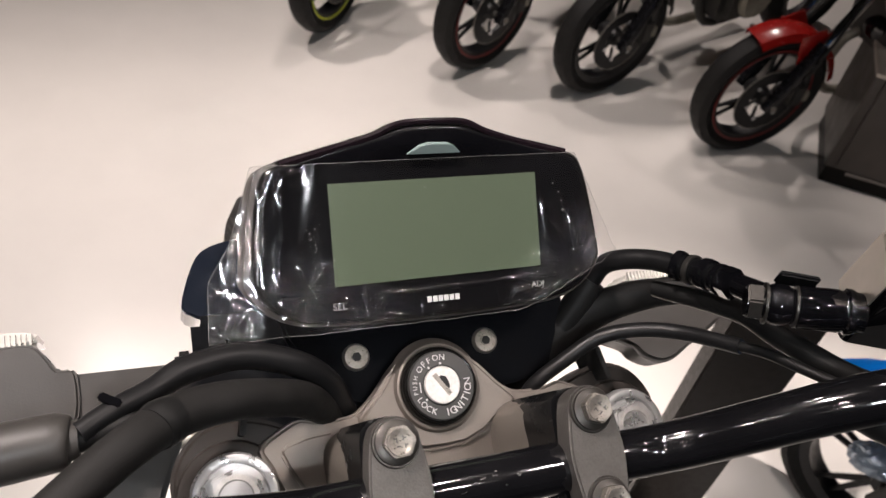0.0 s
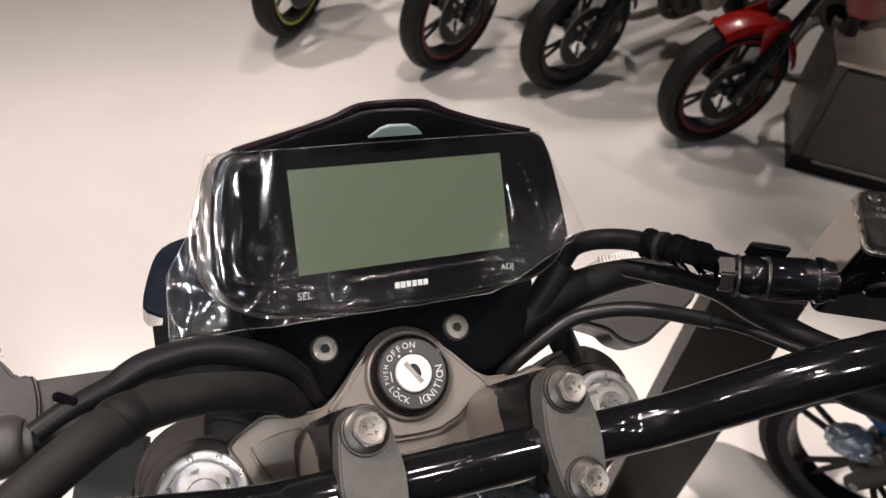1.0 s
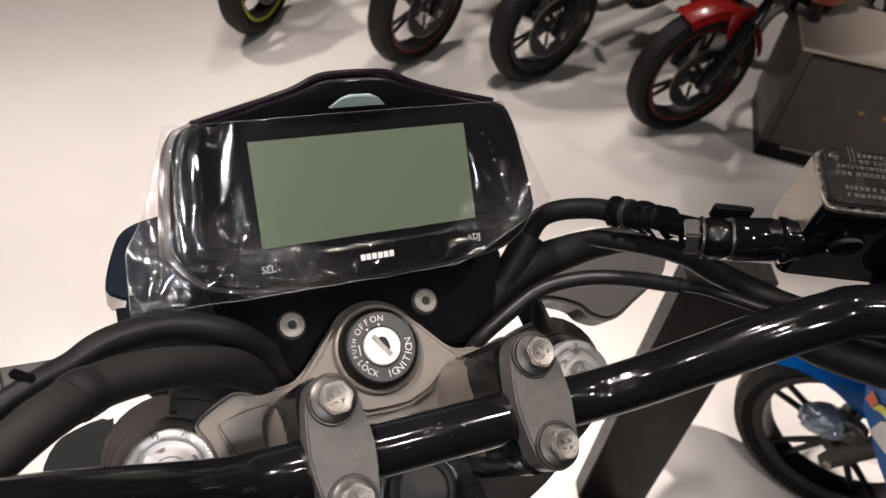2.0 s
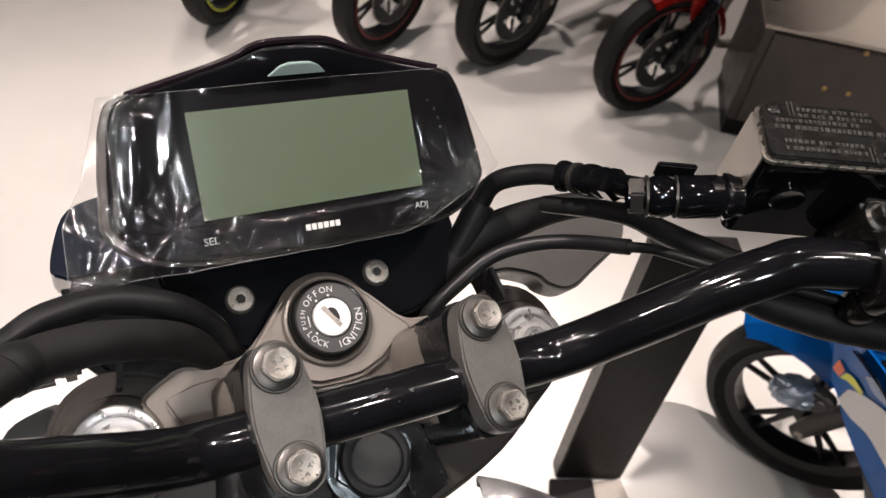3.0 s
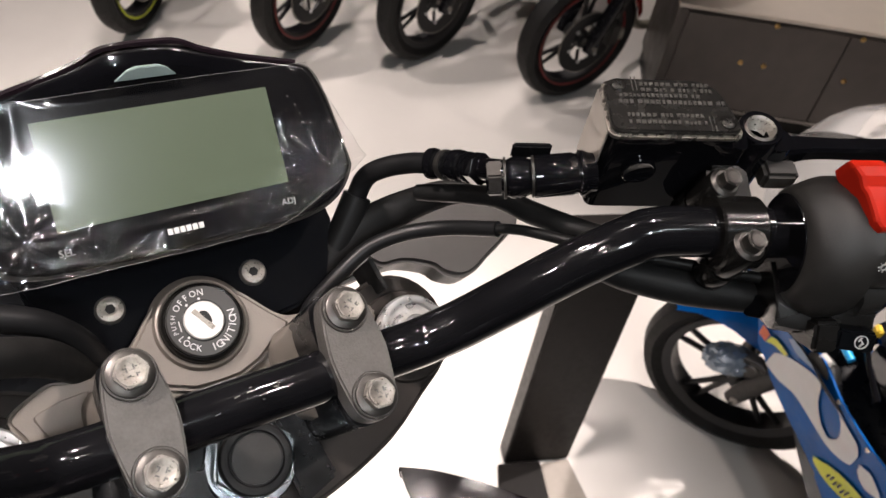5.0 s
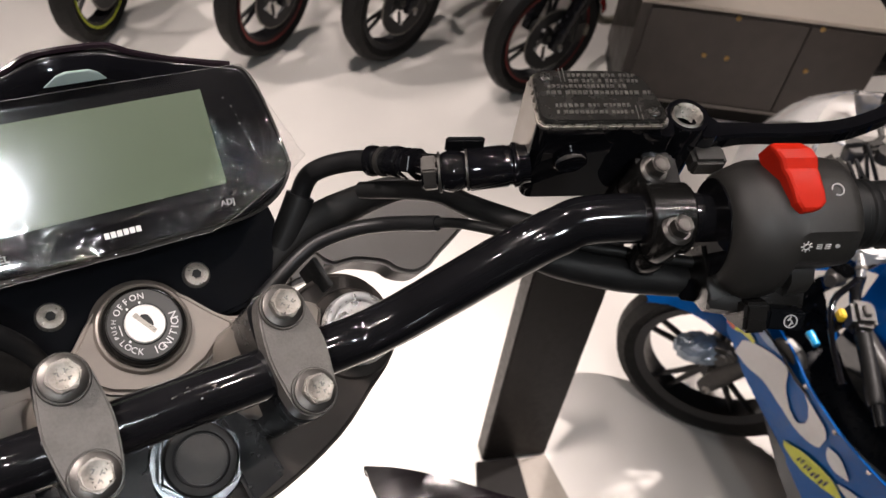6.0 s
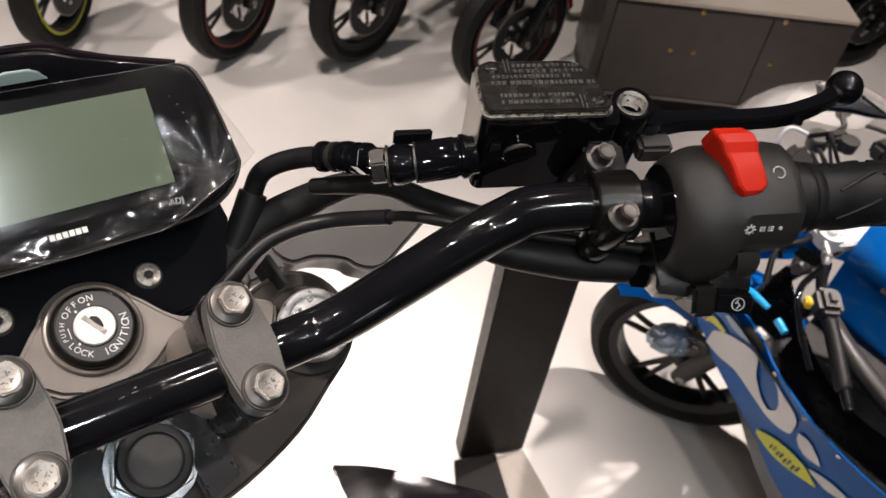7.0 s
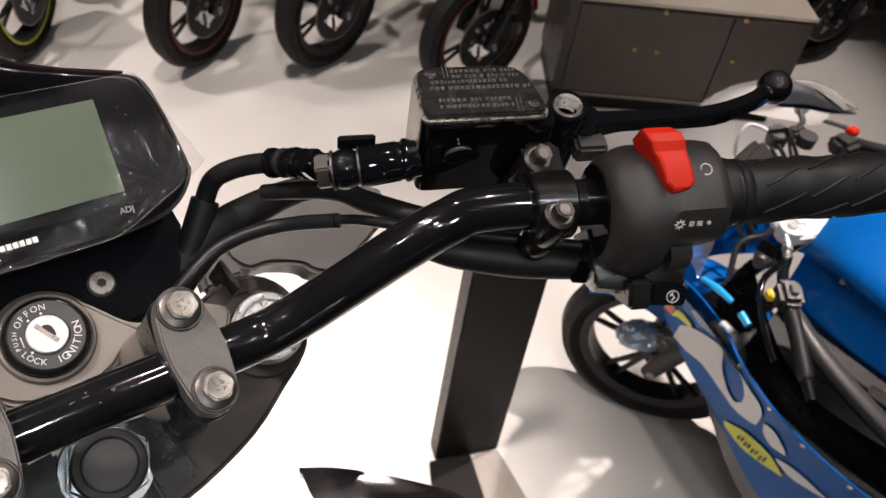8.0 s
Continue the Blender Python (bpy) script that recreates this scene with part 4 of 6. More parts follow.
ear = prism([(x * 0.001, y * 0.001) for x, y in ((-8, -4), (8, -4), (7, -20), (-7, -20))], -0.012, 0.004, basis(out(34), OUT, AHEAD), 0.003)
part("clamp_ear", ear, PERCH, perch)
part("hose_stop", block((0.020, 0.003, 0.010), basis(q(158, 66, 24), CAPX, CAPN.cross(CAPX)), 0.001), DARKCAST, cyl)

# switch housing
f = along(out(82), OUT, AHEAD)
# frame of the housing: x ahead, y above, z outward
SWF = Matrix((AHEAD, ABOVE, OUT)).transposed().to_4x4()
SWF.translation = out(82)


def at_switch(a, u, s):
    return SWF @ (Vector((a, u, s)) * 0.001)


def loft(sections, m, steps=3):
    """Joins outlines stacked along z: each is (height, list of x, y in mm)."""
    bm = bmesh.new()
    rings = []
    for h, outline in sections:
        pts = curved(outline, steps)
        rings.append([bm.verts.new(m @ Vector((x * 0.001, y * 0.001, h * 0.001))) for x, y in pts])
    for a, b in zip(rings, rings[1:]):
        n = len(a)
        for j in range(n):
            bm.faces.new((a[j], a[(j + 1) % n], b[(j + 1) % n], b[j]))
    bm.faces.new(rings[0])
    bm.faces.new(rings[-1])
    return bm


def grown(outline, k):
    return [(x * k, y * k) for x, y in outline]


dome = [(25, 6), (22, 20), (15, 28), (5, 33.5), (-6, 35.5), (-15, 34), (-22, 30.5), (-28, 26), (-33, 20), (-37, 13), (-40, 5), (-41, -4), (-38, -14), (-28, -22), (-10, -28), (8, -26), (20, -12)]
body = [(25, 6), (23, 20), (18, 28), (10, 33.5), (0, 36.5), (-12, 36.6), (-20.5, 34), (-25.5, 28), (-30, 22), (-31, 17), (-30, 10), (-28, 0), (-26, -10), (-22, -18), (-10, -26), (8, -26), (20, -12)]


def between(a, b, k):
    return [(p[0] + (r[0] - p[0]) * k, p[1] + (r[1] - p[1]) * k) for p, r in zip(a, b)]


switch = part("switch_housing", loft([(-25, grown(dome, 0.66)), (-23.5, grown(dome, 0.78)), (-20, grown(dome, 0.88)), (-15, grown(dome, 0.955)), (-10, dome), (-2, between(dome, body, 0.05)), (3, between(dome, body, 0.15)), (6, between(dome, body, 0.95)), (10, body), (28, body), (32, grown(body, 0.98)), (34, grown(body, 0.94)), (35, grown(body, 0.86))], SWF, 1), MATTBLACK, bike, "textured black right switch housing", sharp=27)
part("housing_seam", loft([(34, grown(body, 0.74)), (40, grown(body, 0.70))], SWF), RUBBER, switch)
lower = [(-14, -8), (-30, -8), (-41, -9), (-47, -13), (-46, -24), (-38, -33), (-24, -36), (-10, -32)]
part("housing_lower", loft([(-27, grown(lower, 0.86)), (-25, grown(lower, 0.92)), (-2, lower), (20, lower), (23, grown(lower, 0.94))], SWF, 1), LOWERBLACK, switch, "smooth black lower half of the housing")
part("button_guard", block((0.013, 0.016, 0.024), basis(at_switch(-44, -16, -5), OUT, (ABOVE * 0.55 + AHEAD * 0.83)), 0.0018), LOWERBLACK, switch)
part("housing_neck", loft([(-25.6, grown(dome, 0.70)), (-24, grown(dome, 0.70))], SWF, 2), GLOSSBLACK, switch, "black open end of the housing")
TOP = basis(out(82), OUT, AHEAD)
# rocker: for each step ahead, its two sides and its height, in mm
rock = [(22, -6.5, 4, 38), (21, -8.2, 8, 40.2), (17, -8, 11, 42.6), (12.5, -6, 12.4, 42.8), (8, -4.7, 12.6, 40.9), (5, -3.6, 12.7, 41.4), (-3, -2.4, 13.2, 41.3), (-8, -1.5, 13.4, 40.4), (-10.5, 0.5, 11, 39.6), (-11.8, 2, 7, 38)]
kb = bmesh.new()
rings = [[kb.verts.new(TOP @ (Vector((x, a, h)) * 0.001)) for x, h in ((l, 28), (l, t - 2.2), (l + 0.5, t - 0.7), (l + 1.8, t), (r - 1.8, t), (r - 0.5, t - 0.7), (r, t - 2.2), (r, 28))] for a, l, r, t in rock]
for a, b in zip(rings, rings[1:]):
    for j in range(8):
        kb.faces.new((a[j], a[(j + 1) % 8], b[(j + 1) % 8], b[j]))
kb.faces.new(rings[0])
kb.faces.new(rings[-1])
part("kill_switch", kb, RED, switch, "red engine stop rocker switch", sharp=16)
ink = bmesh.new()
sk = basis(at_switch(-1, 36.9, 22), OUT, AHEAD)
for i in range(18):
    a = radians(-120 + 300 * i / 18)
    b = radians(-120 + 300 * (i + 1) / 18)
    prism([(0.0026 * math.cos(a), 0.0026 * math.sin(a)), (0.0026 * math.cos(b), 0.0026 * math.sin(b)), (0.0031 * math.cos(b), 0.0031 * math.sin(b)), (0.0031 * math.cos(a), 0.0031 * math.sin(a))], -0.0006, 0.0004, sk, 0, ink)
part("run_symbol", ink, WHITEINK, switch, "white run symbol", flat=True)
ink = bmesh.new()
lk = basis(at_switch(-25.4, 28.2, 11), OUT, (AHEAD * 0.6 + ABOVE * 0.75))
for i in range(8):
    a = math.pi * i / 4
    bar(0.0023, 0, 0.0010, 0.0004, lk @ pose(-0.0048, 0, 0) @ pose(0, 0, 0, 0, 0, 45 * i), 0.0006, ink)
    b = a + math.pi / 4
    prism([(0.0013 * math.cos(a), 0.0013 * math.sin(a)), (0.0013 * math.cos(b), 0.0013 * math.sin(b)), (0.0018 * math.cos(b), 0.0018 * math.sin(b)), (0.0018 * math.cos(a), 0.0018 * math.sin(a))], 0, 0.0006, lk @ pose(-0.0048, 0, 0), 0, ink)
for sx in (-1, 1):
    for k in (-1, 0, 1):
        bar(sx * 0.0026, k * 0.0010, 0.0016, 0.0003, lk @ pose(0.0035, 0, 0), 0.0006, ink)
    bar(sx * 0.0011, 0, 0.0005, 0.0026, lk @ pose(0.0035, 0, 0), 0.0006, ink)
lathe([(0.0, 0.0), (0.0010, 0.0), (0.0010, 0.0006), (0.0, 0.0006)], lk @ pose(0.0105, 0, 0), 12, ink)
part("light_symbols", ink, WHITEINK, switch, "white lamp symbols", flat=True)
part("light_switch", loft([(12, [(-28, 4), (-35, 1), (-39, -5), (-40, -16), (-30, -18)]), (24, [(-28, 4), (-34, 1), (-37, -5), (-38, -16), (-30, -18)])], SWF, 1), MATTBLACK, switch)
BT = basis(at_switch(-49, -11, 10), (OUT - 0.12 * AHEAD), (ABOVE * 0.55 + AHEAD * 0.83))
part("start_button", block((0.0190, 0.0105, 0.012), BT, 0.0012), BLACKPANEL, switch, "black starter button with white symbol")
bf = BT @ pose(0.002, 0, 0.006)
ink = bmesh.new()
for i in range(16):
    a, b = 2 * math.pi * i / 16, 2 * math.pi * (i + 1) / 16
    prism([(0.0030 * math.cos(a), 0.0030 * math.sin(a)), (0.0030 * math.cos(b), 0.0030 * math.sin(b)), (0.0035 * math.cos(b), 0.0035 * math.sin(b)), (0.0035 * math.cos(a), 0.0035 * math.sin(a))], 0, 0.0004, bf, 0, ink)
for k, (x0, y0, r) in enumerate(((-0.0008, 0.0013, 60), (0.0005, 0.0, -50), (0.0002, -0.0014, 60))):
    bar(0, 0, 0.0027, 0.0006, bf @ pose(x0, y0, 0) @ pose(0, 0, 0, 0, 0, r), 0.0004, ink)
part("start_symbol", ink, WHITEINK, switch, flat=True)

# grip with flange and slanting grooves
GR = Matrix((AHEAD, ABOVE, OUT)).transposed().to_4x4()
GR.translation = out(122)
prof = [(0.0112, 0.0), (0.0185, 0.0), (0.0190, 0.002), (0.0190, 0.010), (0.0170, 0.0115), (0.0170, 0.0135), (0.0180, 0.0145), (0.0180, 0.018), (0.0166, 0.020)]
prof += [(0.0168 + 0.0003 * math.sin(i), 0.022 + 0.004 * i) for i in range(26)] + [(0.0175, 0.128), (0.0175, 0.134), (0.0112, 0.135)]
grip = part("grip", lathe(prof, GR, 48), RUBBER, bike, "black rubber throttle grip with slanting grooves")
ribs = bmesh.new()
for k in range(4):
    for i in range(7):
        a0 = radians(51.4 * i + 25.7 * (k % 2))
        pts = []
        for j in range(5):
            a = a0 - radians(8.5 * j)
            pts.append(GR @ Vector((0.0171 * math.cos(a), 0.0171 * math.sin(a), 0.026 + 0.026 * k + 0.0056 * j)))
        sweep(pts, 0.0009, 6, 2, ribs)
part("grip_ribs", ribs, RUBBER, grip)
part("bar_end", lathe([(0.0, 0.134), (0.0150, 0.134), (0.0155, 0.150), (0.0140, 0.152), (0.0, 0.152)], GR, 28), DARKCAST, bike)

# brake lever
lev = [(262, 24, 71), (285, 19, 75), (312, 10, 81), (345, 2, 86), (378, 1, 89), (398, 4, 91)]


def blade(points, tall, thin, steps=6):
    """A flat lever with crisp rims: upright section, half heights and half widths in mm for each point."""
    bm = bmesh.new()
    path = smooth_path(qs(points), steps)
    size = smooth_path([(a, b, 0) for a, b in zip(tall, thin)], steps)
    rings = []
    for i, p in enumerate(path):
        d = (path[min(i + 1, len(path) - 1)] - path[max(i - 1, 0)]).normalized()
        up = (CAPN - d * CAPN.dot(d)).normalized()
        side = d.cross(up)
        h, w = size[i].x * 0.001, size[i].y * 0.001
        rings.append([bm.verts.new(p + side * (w * a) + up * (h * b)) for a, b in ((-1, -0.7), (-0.6, -1), (0.6, -1), (1, -0.7), (1, 0.55), (0.75, 0.9), (0.3, 1), (-0.3, 1), (-0.75, 0.9), (-1, 0.55))])
    for a, b in zip(rings, rings[1:]):
        for j in range(10):
            bm.faces.new((a[j], a[(j + 1) % 10], b[(j + 1) % 10], b[j]))
    bm.faces.new(rings[0])
    bm.faces.new(rings[-1])
    return bm


part("brake_lever", blade(lev, (6.5, 4.8, 5.0, 6.0, 5.5, 4.5), (7, 5, 4.5, 4.5, 4.5, 5)), GLOSSBLACK, bike, "gloss black brake lever with ball end", sharp=24)
ball = bmesh.new()
bmesh.ops.create_uvsphere(ball, u_segments=24, v_segments=14, radius=0.0105, matrix=Matrix.Translation(q(402, 4, 92)))
part("lever_ball", ball, GLOSSBLACK, bike)
part("lever_pivot", lathe([(0.0, -0.011), (0.0075, -0.011), (0.0075, 0.008), (0.0, 0.008)], basis(q(263, 24, 71), CAPX, CAPN.cross(CAPX)), 20), GLOSSBLACK, bike)
part("brake_light_switch", block((0.018, 0.012, 0.012), basis(q(262, 12, 68), CAPX, CAPN.cross(CAPX)), 0.002), MATTBLACK, bike)

# ---- cables ----
part("throttle_cable", sweep(qs([(56, 30, -105), (62, 40, -95), (78, 50, -85), (99, 60, -75), (119, 60, -62), (136, 54, -48), (148, 43, -26), (151, 40, -20)]), 0.0044, 14, 6), HOSE, bike, "black throttle cable")
part("throttle_cable_end", sweep(qs([(149, 42, -24), (156, 34, -8), (166, 20, 10), (180, 6, 24), (205, -12, 38), (240, -34, 52)]), 0.0029, 12, 6), RUBBER, bike)
part("wiring_sheath", sweep(qs([(56, 36, -130), (72, 51, -120), (95, 69, -115), (118, 80, -105), (144, 84, -95), (164, 82, -80), (177, 76, -70)]), [0.010, 0.012, 0.0135, 0.013, 0.011, 0.009, 0.007], 16, 6, squash=0.7), SHEATH, bike, "black cloth wiring sheath")
part("switch_cable", sweep(qs([(140, 84, -70), (161, 61, -30), (168, 42, -10), (174, 28, 5), (186, 15, 15), (210, -2, 30)]), [0.005, 0.0062, 0.0064, 0.0062, 0.0058, 0.005], 14, 6), RUBBER, bike, "black switch cable")
part("underbar_loom", sweep(qs([(158, 2, 27), (168, 0, 25), (184, -9, 25), (211, -25, 31), (243, -42, 41), (262, -50, 50)]), [0.005, 0.0065, 0.0085, 0.0095, 0.0085, 0.007], 16, 6), RUBBER, bike, "black loom under the bar")
part("cable_tie", block((0.004, 0.012, 0.016), Matrix.Translation(q(236, -47, 48)) @ pose(0, 0, 0, 20, 20, -20), 0.001), GLOSSBLACK, bike)

# left hoses, sleeve and lever perch
part("left_hose", sweep(qs([(-46, 38, -112), (-51, 45, -100), (-60, 56, -82), (-76, 66, -68), (-103, 73, -60), (-130, 69, -52), (-146, 61, -45), (-162, 54, -38), (-176, 46, -34)]), [0.0068] * 6 + [0.0055, 0.005, 0.005], 16, 6), HOSE, bike, "black rubber hose arching to the left controls")
part("clutch_loom", sweep(qs([(-52, 38, -112), (-60, 43, -98), (-78, 49, -66), (-107, 51, -40), (-128, 49, -28), (-143, 44, -18), (-157, 36, -8), (-171, 26, 0), (-186, 14, 8)]), [0.007, 0.0085, 0.0092, 0.0092, 0.0095, 0.0095, 0.0092, 0.009, 0.009], 18, 6), SHEATH, bike, "thick black cable sheath")
part("sheath_cuff", sweep(qs([(-138, 46, -21.5), (-143, 44.2, -18), (-146, 42, -15.5)]), [0.0100, 0.0106, 0.0100], 18, 4), RUBBER, bike)
part("left_cable_tie", block((0.010, 0.004, 0.003), Matrix.Translation(q(-163, 58, -34)) @ pose(0, 0, 0, 0, 0, -30), 0.0008), GLOSSBLACK, bike)
boot = sweep(qs([(-176, 44, -38), (-179, 44, -38), (-183, 44, -38), (-204, 42.5, -38), (-212, 42, -38)]), [0.0080, 0.0086, 0.0122, 0.0128, 0.0128], 24, 4)
part("clutch_perch_boot", boot, PINGREY, bike, "grey clutch adjuster boot")
part("boot_neck", sweep(qs([(-146, 48, -40), (-160, 47, -39.5), (-177, 44.5, -38.5)]), [0.0045, 0.005, 0.0066], 16, 4), RUBBER, bike)
part("clutch_perch", block((0.03, 0.03, 0.03), Matrix.Translation(q(-224, 36, -34)) @ pose(0, 0, 0, 10, 0, 15), 0.006), PINGREY, bike)

# ---- the rest of the display motorcycle, behind the bar ----
GROUND = HEAD.inverted() @ Matrix.Translation(HEAD @ AX) @ pose(0, 0, 0, 0, 0, math.degrees(math.atan2(0.919, -0.393)))
# frame of the body: x ahead, y to the left, z up, from the front axle


def body_part(name, bm, mat, label=""):
    bm.transform(GROUND)
    return part(name, bm, mat, bike, label)


def body_loft(stations, seg=24):
    """A smooth body along x: each station is (x, half width, middle height, half height)."""
    bm = bmesh.new()
    mid = smooth_path([(s[0], s[1], s[2]) for s in stations], 4)
    tall = smooth_path([(s[0], s[3], 0) for s in stations], 4)
    rings = [[bm.verts.new((p.x, p.y * math.cos(a), p.z + h.y * math.sin(a))) for a in (2 * math.pi * j / seg for j in range(seg))] for p, h in zip(mid, tall)]
    for a, b in zip(rings, rings[1:]):
        for j in range(seg):
            bm.faces.new((a[j], a[(j + 1) % seg], b[(j + 1) % seg], b[j]))
    bm.faces.new(rings[0])
    bm.faces.new(rings[-1])
    return bm


body_part("tank", body_loft([(-0.50, 0.07, 0.46, 0.05), (-0.58, 0.14, 0.46, 0.08), (-0.72, 0.15, 0.46, 0.09), (-0.88, 0.09, 0.42, 0.05)]), SHROUD, "glossy dark plum fuel tank")
body_part("seat", body_loft([(-0.86, 0.09, 0.42, 0.03), (-1.05, 0.13, 0.40, 0.04), (-1.32, 0.11, 0.46, 0.04), (-1.55, 0.06, 0.52, 0.03)]), MATTBLACK)
body_part("crankcase", block((0.36, 0.24, 0.30), Matrix.Translation((-0.70, 0, 0.02)), 0.05), ENGINE)
body_part("cylinder", block((0.16, 0.17, 0.22), Matrix.Translation((-0.58, 0, 0.22)) @ pose(0, 0, 0, 0, 18, 0), 0.02), ENGINE)
body_part("frame_tube", sweep([(-0.36, 0, 0.46), (-0.42, 0, 0.28), (-0.50, 0, -0.02), (-0.60, 0, -0.14), (-0.92, 0, -0.12)], 0.022, 12, 5), DARKCAST)
body_part("frame_spine", sweep([(-0.34, 0, 0.47), (-0.60, 0, 0.38), (-0.95, 0, 0.33), (-1.50, 0, 0.46)], 0.024, 12, 5), DARKCAST)
body_part("exhaust_pipe", sweep([(-0.50, -0.03, 0.24), (-0.42, -0.06, 0.14), (-0.44, -0.08, -0.06), (-0.60, -0.12, -0.15), (-1.00, -0.15, -0.12), (-1.30, -0.18, 0.02)], [0.02, 0.02, 0.02, 0.024, 0.04, 0.045], 14, 6), DARKCAST)
body_part("swingarm", sweep([(-0.92, 0.10, 0.03), (-1.34, 0.10, 0.0)], 0.024, 12, 2), DARKCAST)
body_part("swingarm", sweep([(-0.92, -0.10, 0.03), (-1.34, -0.10, 0.0)], 0.024, 12, 2), DARKCAST)
rear = along((-1.34, 0, 0), (0, 1, 0))
body_part("rear_tyre", lathe([(0.215, -0.045), (0.255, -0.068), (0.284, -0.045), (0.295, 0.0), (0.284, 0.045), (0.255, 0.068), (0.215, 0.045), (0.215, -0.045)], rear, 56, None, False), TYRE)
body_part("rear_rim", lathe([(0.19, -0.045), (0.218, -0.05), (0.218, 0.05), (0.19, 0.045), (0.19, -0.045)], rear, 56, None, False), RIM)
body_part("rear_hub", lathe([(0.0, -0.09), (0.05, -0.09), (0.05, 0.09), (0.0, 0.09)], rear, 24), RIM)
for i in range(5):
    a = 2 * math.pi * i / 5
    body_part("rear_spoke", sweep([(-1.34 + 0.04 * math.cos(a), 0, 0.04 * math.sin(a)), (-1.34 + 0.20 * math.cos(a), 0, 0.20 * math.sin(a))], 0.012, 8, 2), RIM)
body_part("tail_light", block((0.05, 0.09, 0.04), Matrix.Translation((-1.60, 0, 0.52)), 0.01), REDPAINT)

# ---- floor stand ----
stand = thing("floor_stand", ID, "charcoal upright floor stand with flat grey base", "stand")
SX = Vector((0.205, 0.014, 0)).normalized()
SF = basis((0.657, 1.165, 0), SX, (0, 1, 0))
part("post", prism([(-0.088, -0.03), (0.105, -0.03), (0.105, 0.03), (-0.088, 0.03)], 0.012, 0.96, SF, 0.004), STAND, stand)
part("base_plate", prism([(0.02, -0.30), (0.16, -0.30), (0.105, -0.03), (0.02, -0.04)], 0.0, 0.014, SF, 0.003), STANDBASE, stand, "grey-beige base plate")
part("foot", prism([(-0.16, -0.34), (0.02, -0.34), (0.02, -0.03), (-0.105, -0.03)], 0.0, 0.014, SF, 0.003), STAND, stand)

# ---- podium ----
podium = thing("podium", ID, "dark laminate display podium with brass screws and pale top", "podium")
PX = Vector((1.09, -0.205, 0)).normalized()
PF = basis((1.44, 2.865, 0), PX, (0, 1, 0))
PW, PH, PDP = 1.06, 0.545, 0.45
part("carcass", block((PW, PDP, PH - 0.10), PF @ Matrix.Translation((PW / 2, PDP / 2, 0.085 + (PH - 0.10) / 2)), 0.004), PODIUM, podium)
part("plinth", block((PW - 0.02, PDP - 0.02, 0.085), PF @ Matrix.Translation((PW / 2, PDP / 2, 0.0425)), 0.002), STAND, podium, "black plinth")
part("top_panel", block((PW + 0.01, PDP + 0.01, 0.018), PF @ Matrix.Translation((PW / 2, PDP / 2, PH - 0.006)), 0.002), PODTOP, podium, "pale laminate top")
part("front_panel", block((0.66, 0.012, PH - 0.12), PF @ Matrix.Translation((0.370, -0.008, 0.095 + (PH - 0.12) / 2)), 0.002), PODIUM, podium)
part("front_panel", block((0.345, 0.012, PH - 0.12), PF @ Matrix.Translation((0.8775, -0.008, 0.095 + (PH - 0.12) / 2)), 0.002), PODIUM, podium)
part("trim_strip", block((0.98, 0.008, 0.012), PF @ Matrix.Translation((0.58, -0.018, 0.086)), 0.001), PODTRIM, podium, "brushed metal trim strip")
for x, z in ((0.318, 0.331), (0.417, 0.330), (0.765, 0.318), (0.400, 0.517), (0.752, 0.516)):
    part("brass_screw", lathe([(0.0, -0.002), (0.011, -0.002), (0.011, 0.003), (0.007, 0.007), (0.0, 0.008)], along(PF @ Vector((x, -0.014, z)), PF.to_3x3() @ Vector((0, -1, 0))), 16), BRASS, podium)

# ---- display plinth under the motorcycle ----
plf = basis((0.03, 0.10, 0.0), (0.919, 0.393, 0), (-0.393, 0.919, 0))
low_z = min((HEAD @ (AX + Vector((0, 0.295 * math.cos(a), 0.295 * math.sin(a))))).z for a in [i * math.pi / 60 for i in range(120)])
tagged(part("display_plinth", prism([(-0.18, -1.3), (0.18, -1.3), (0.18, 0.42), (-0.18, 0.42)], 0.0, low_z, plf, 0.004), STAND), "charcoal plinth that carries the motorcycle", "plinth", kind="structure")


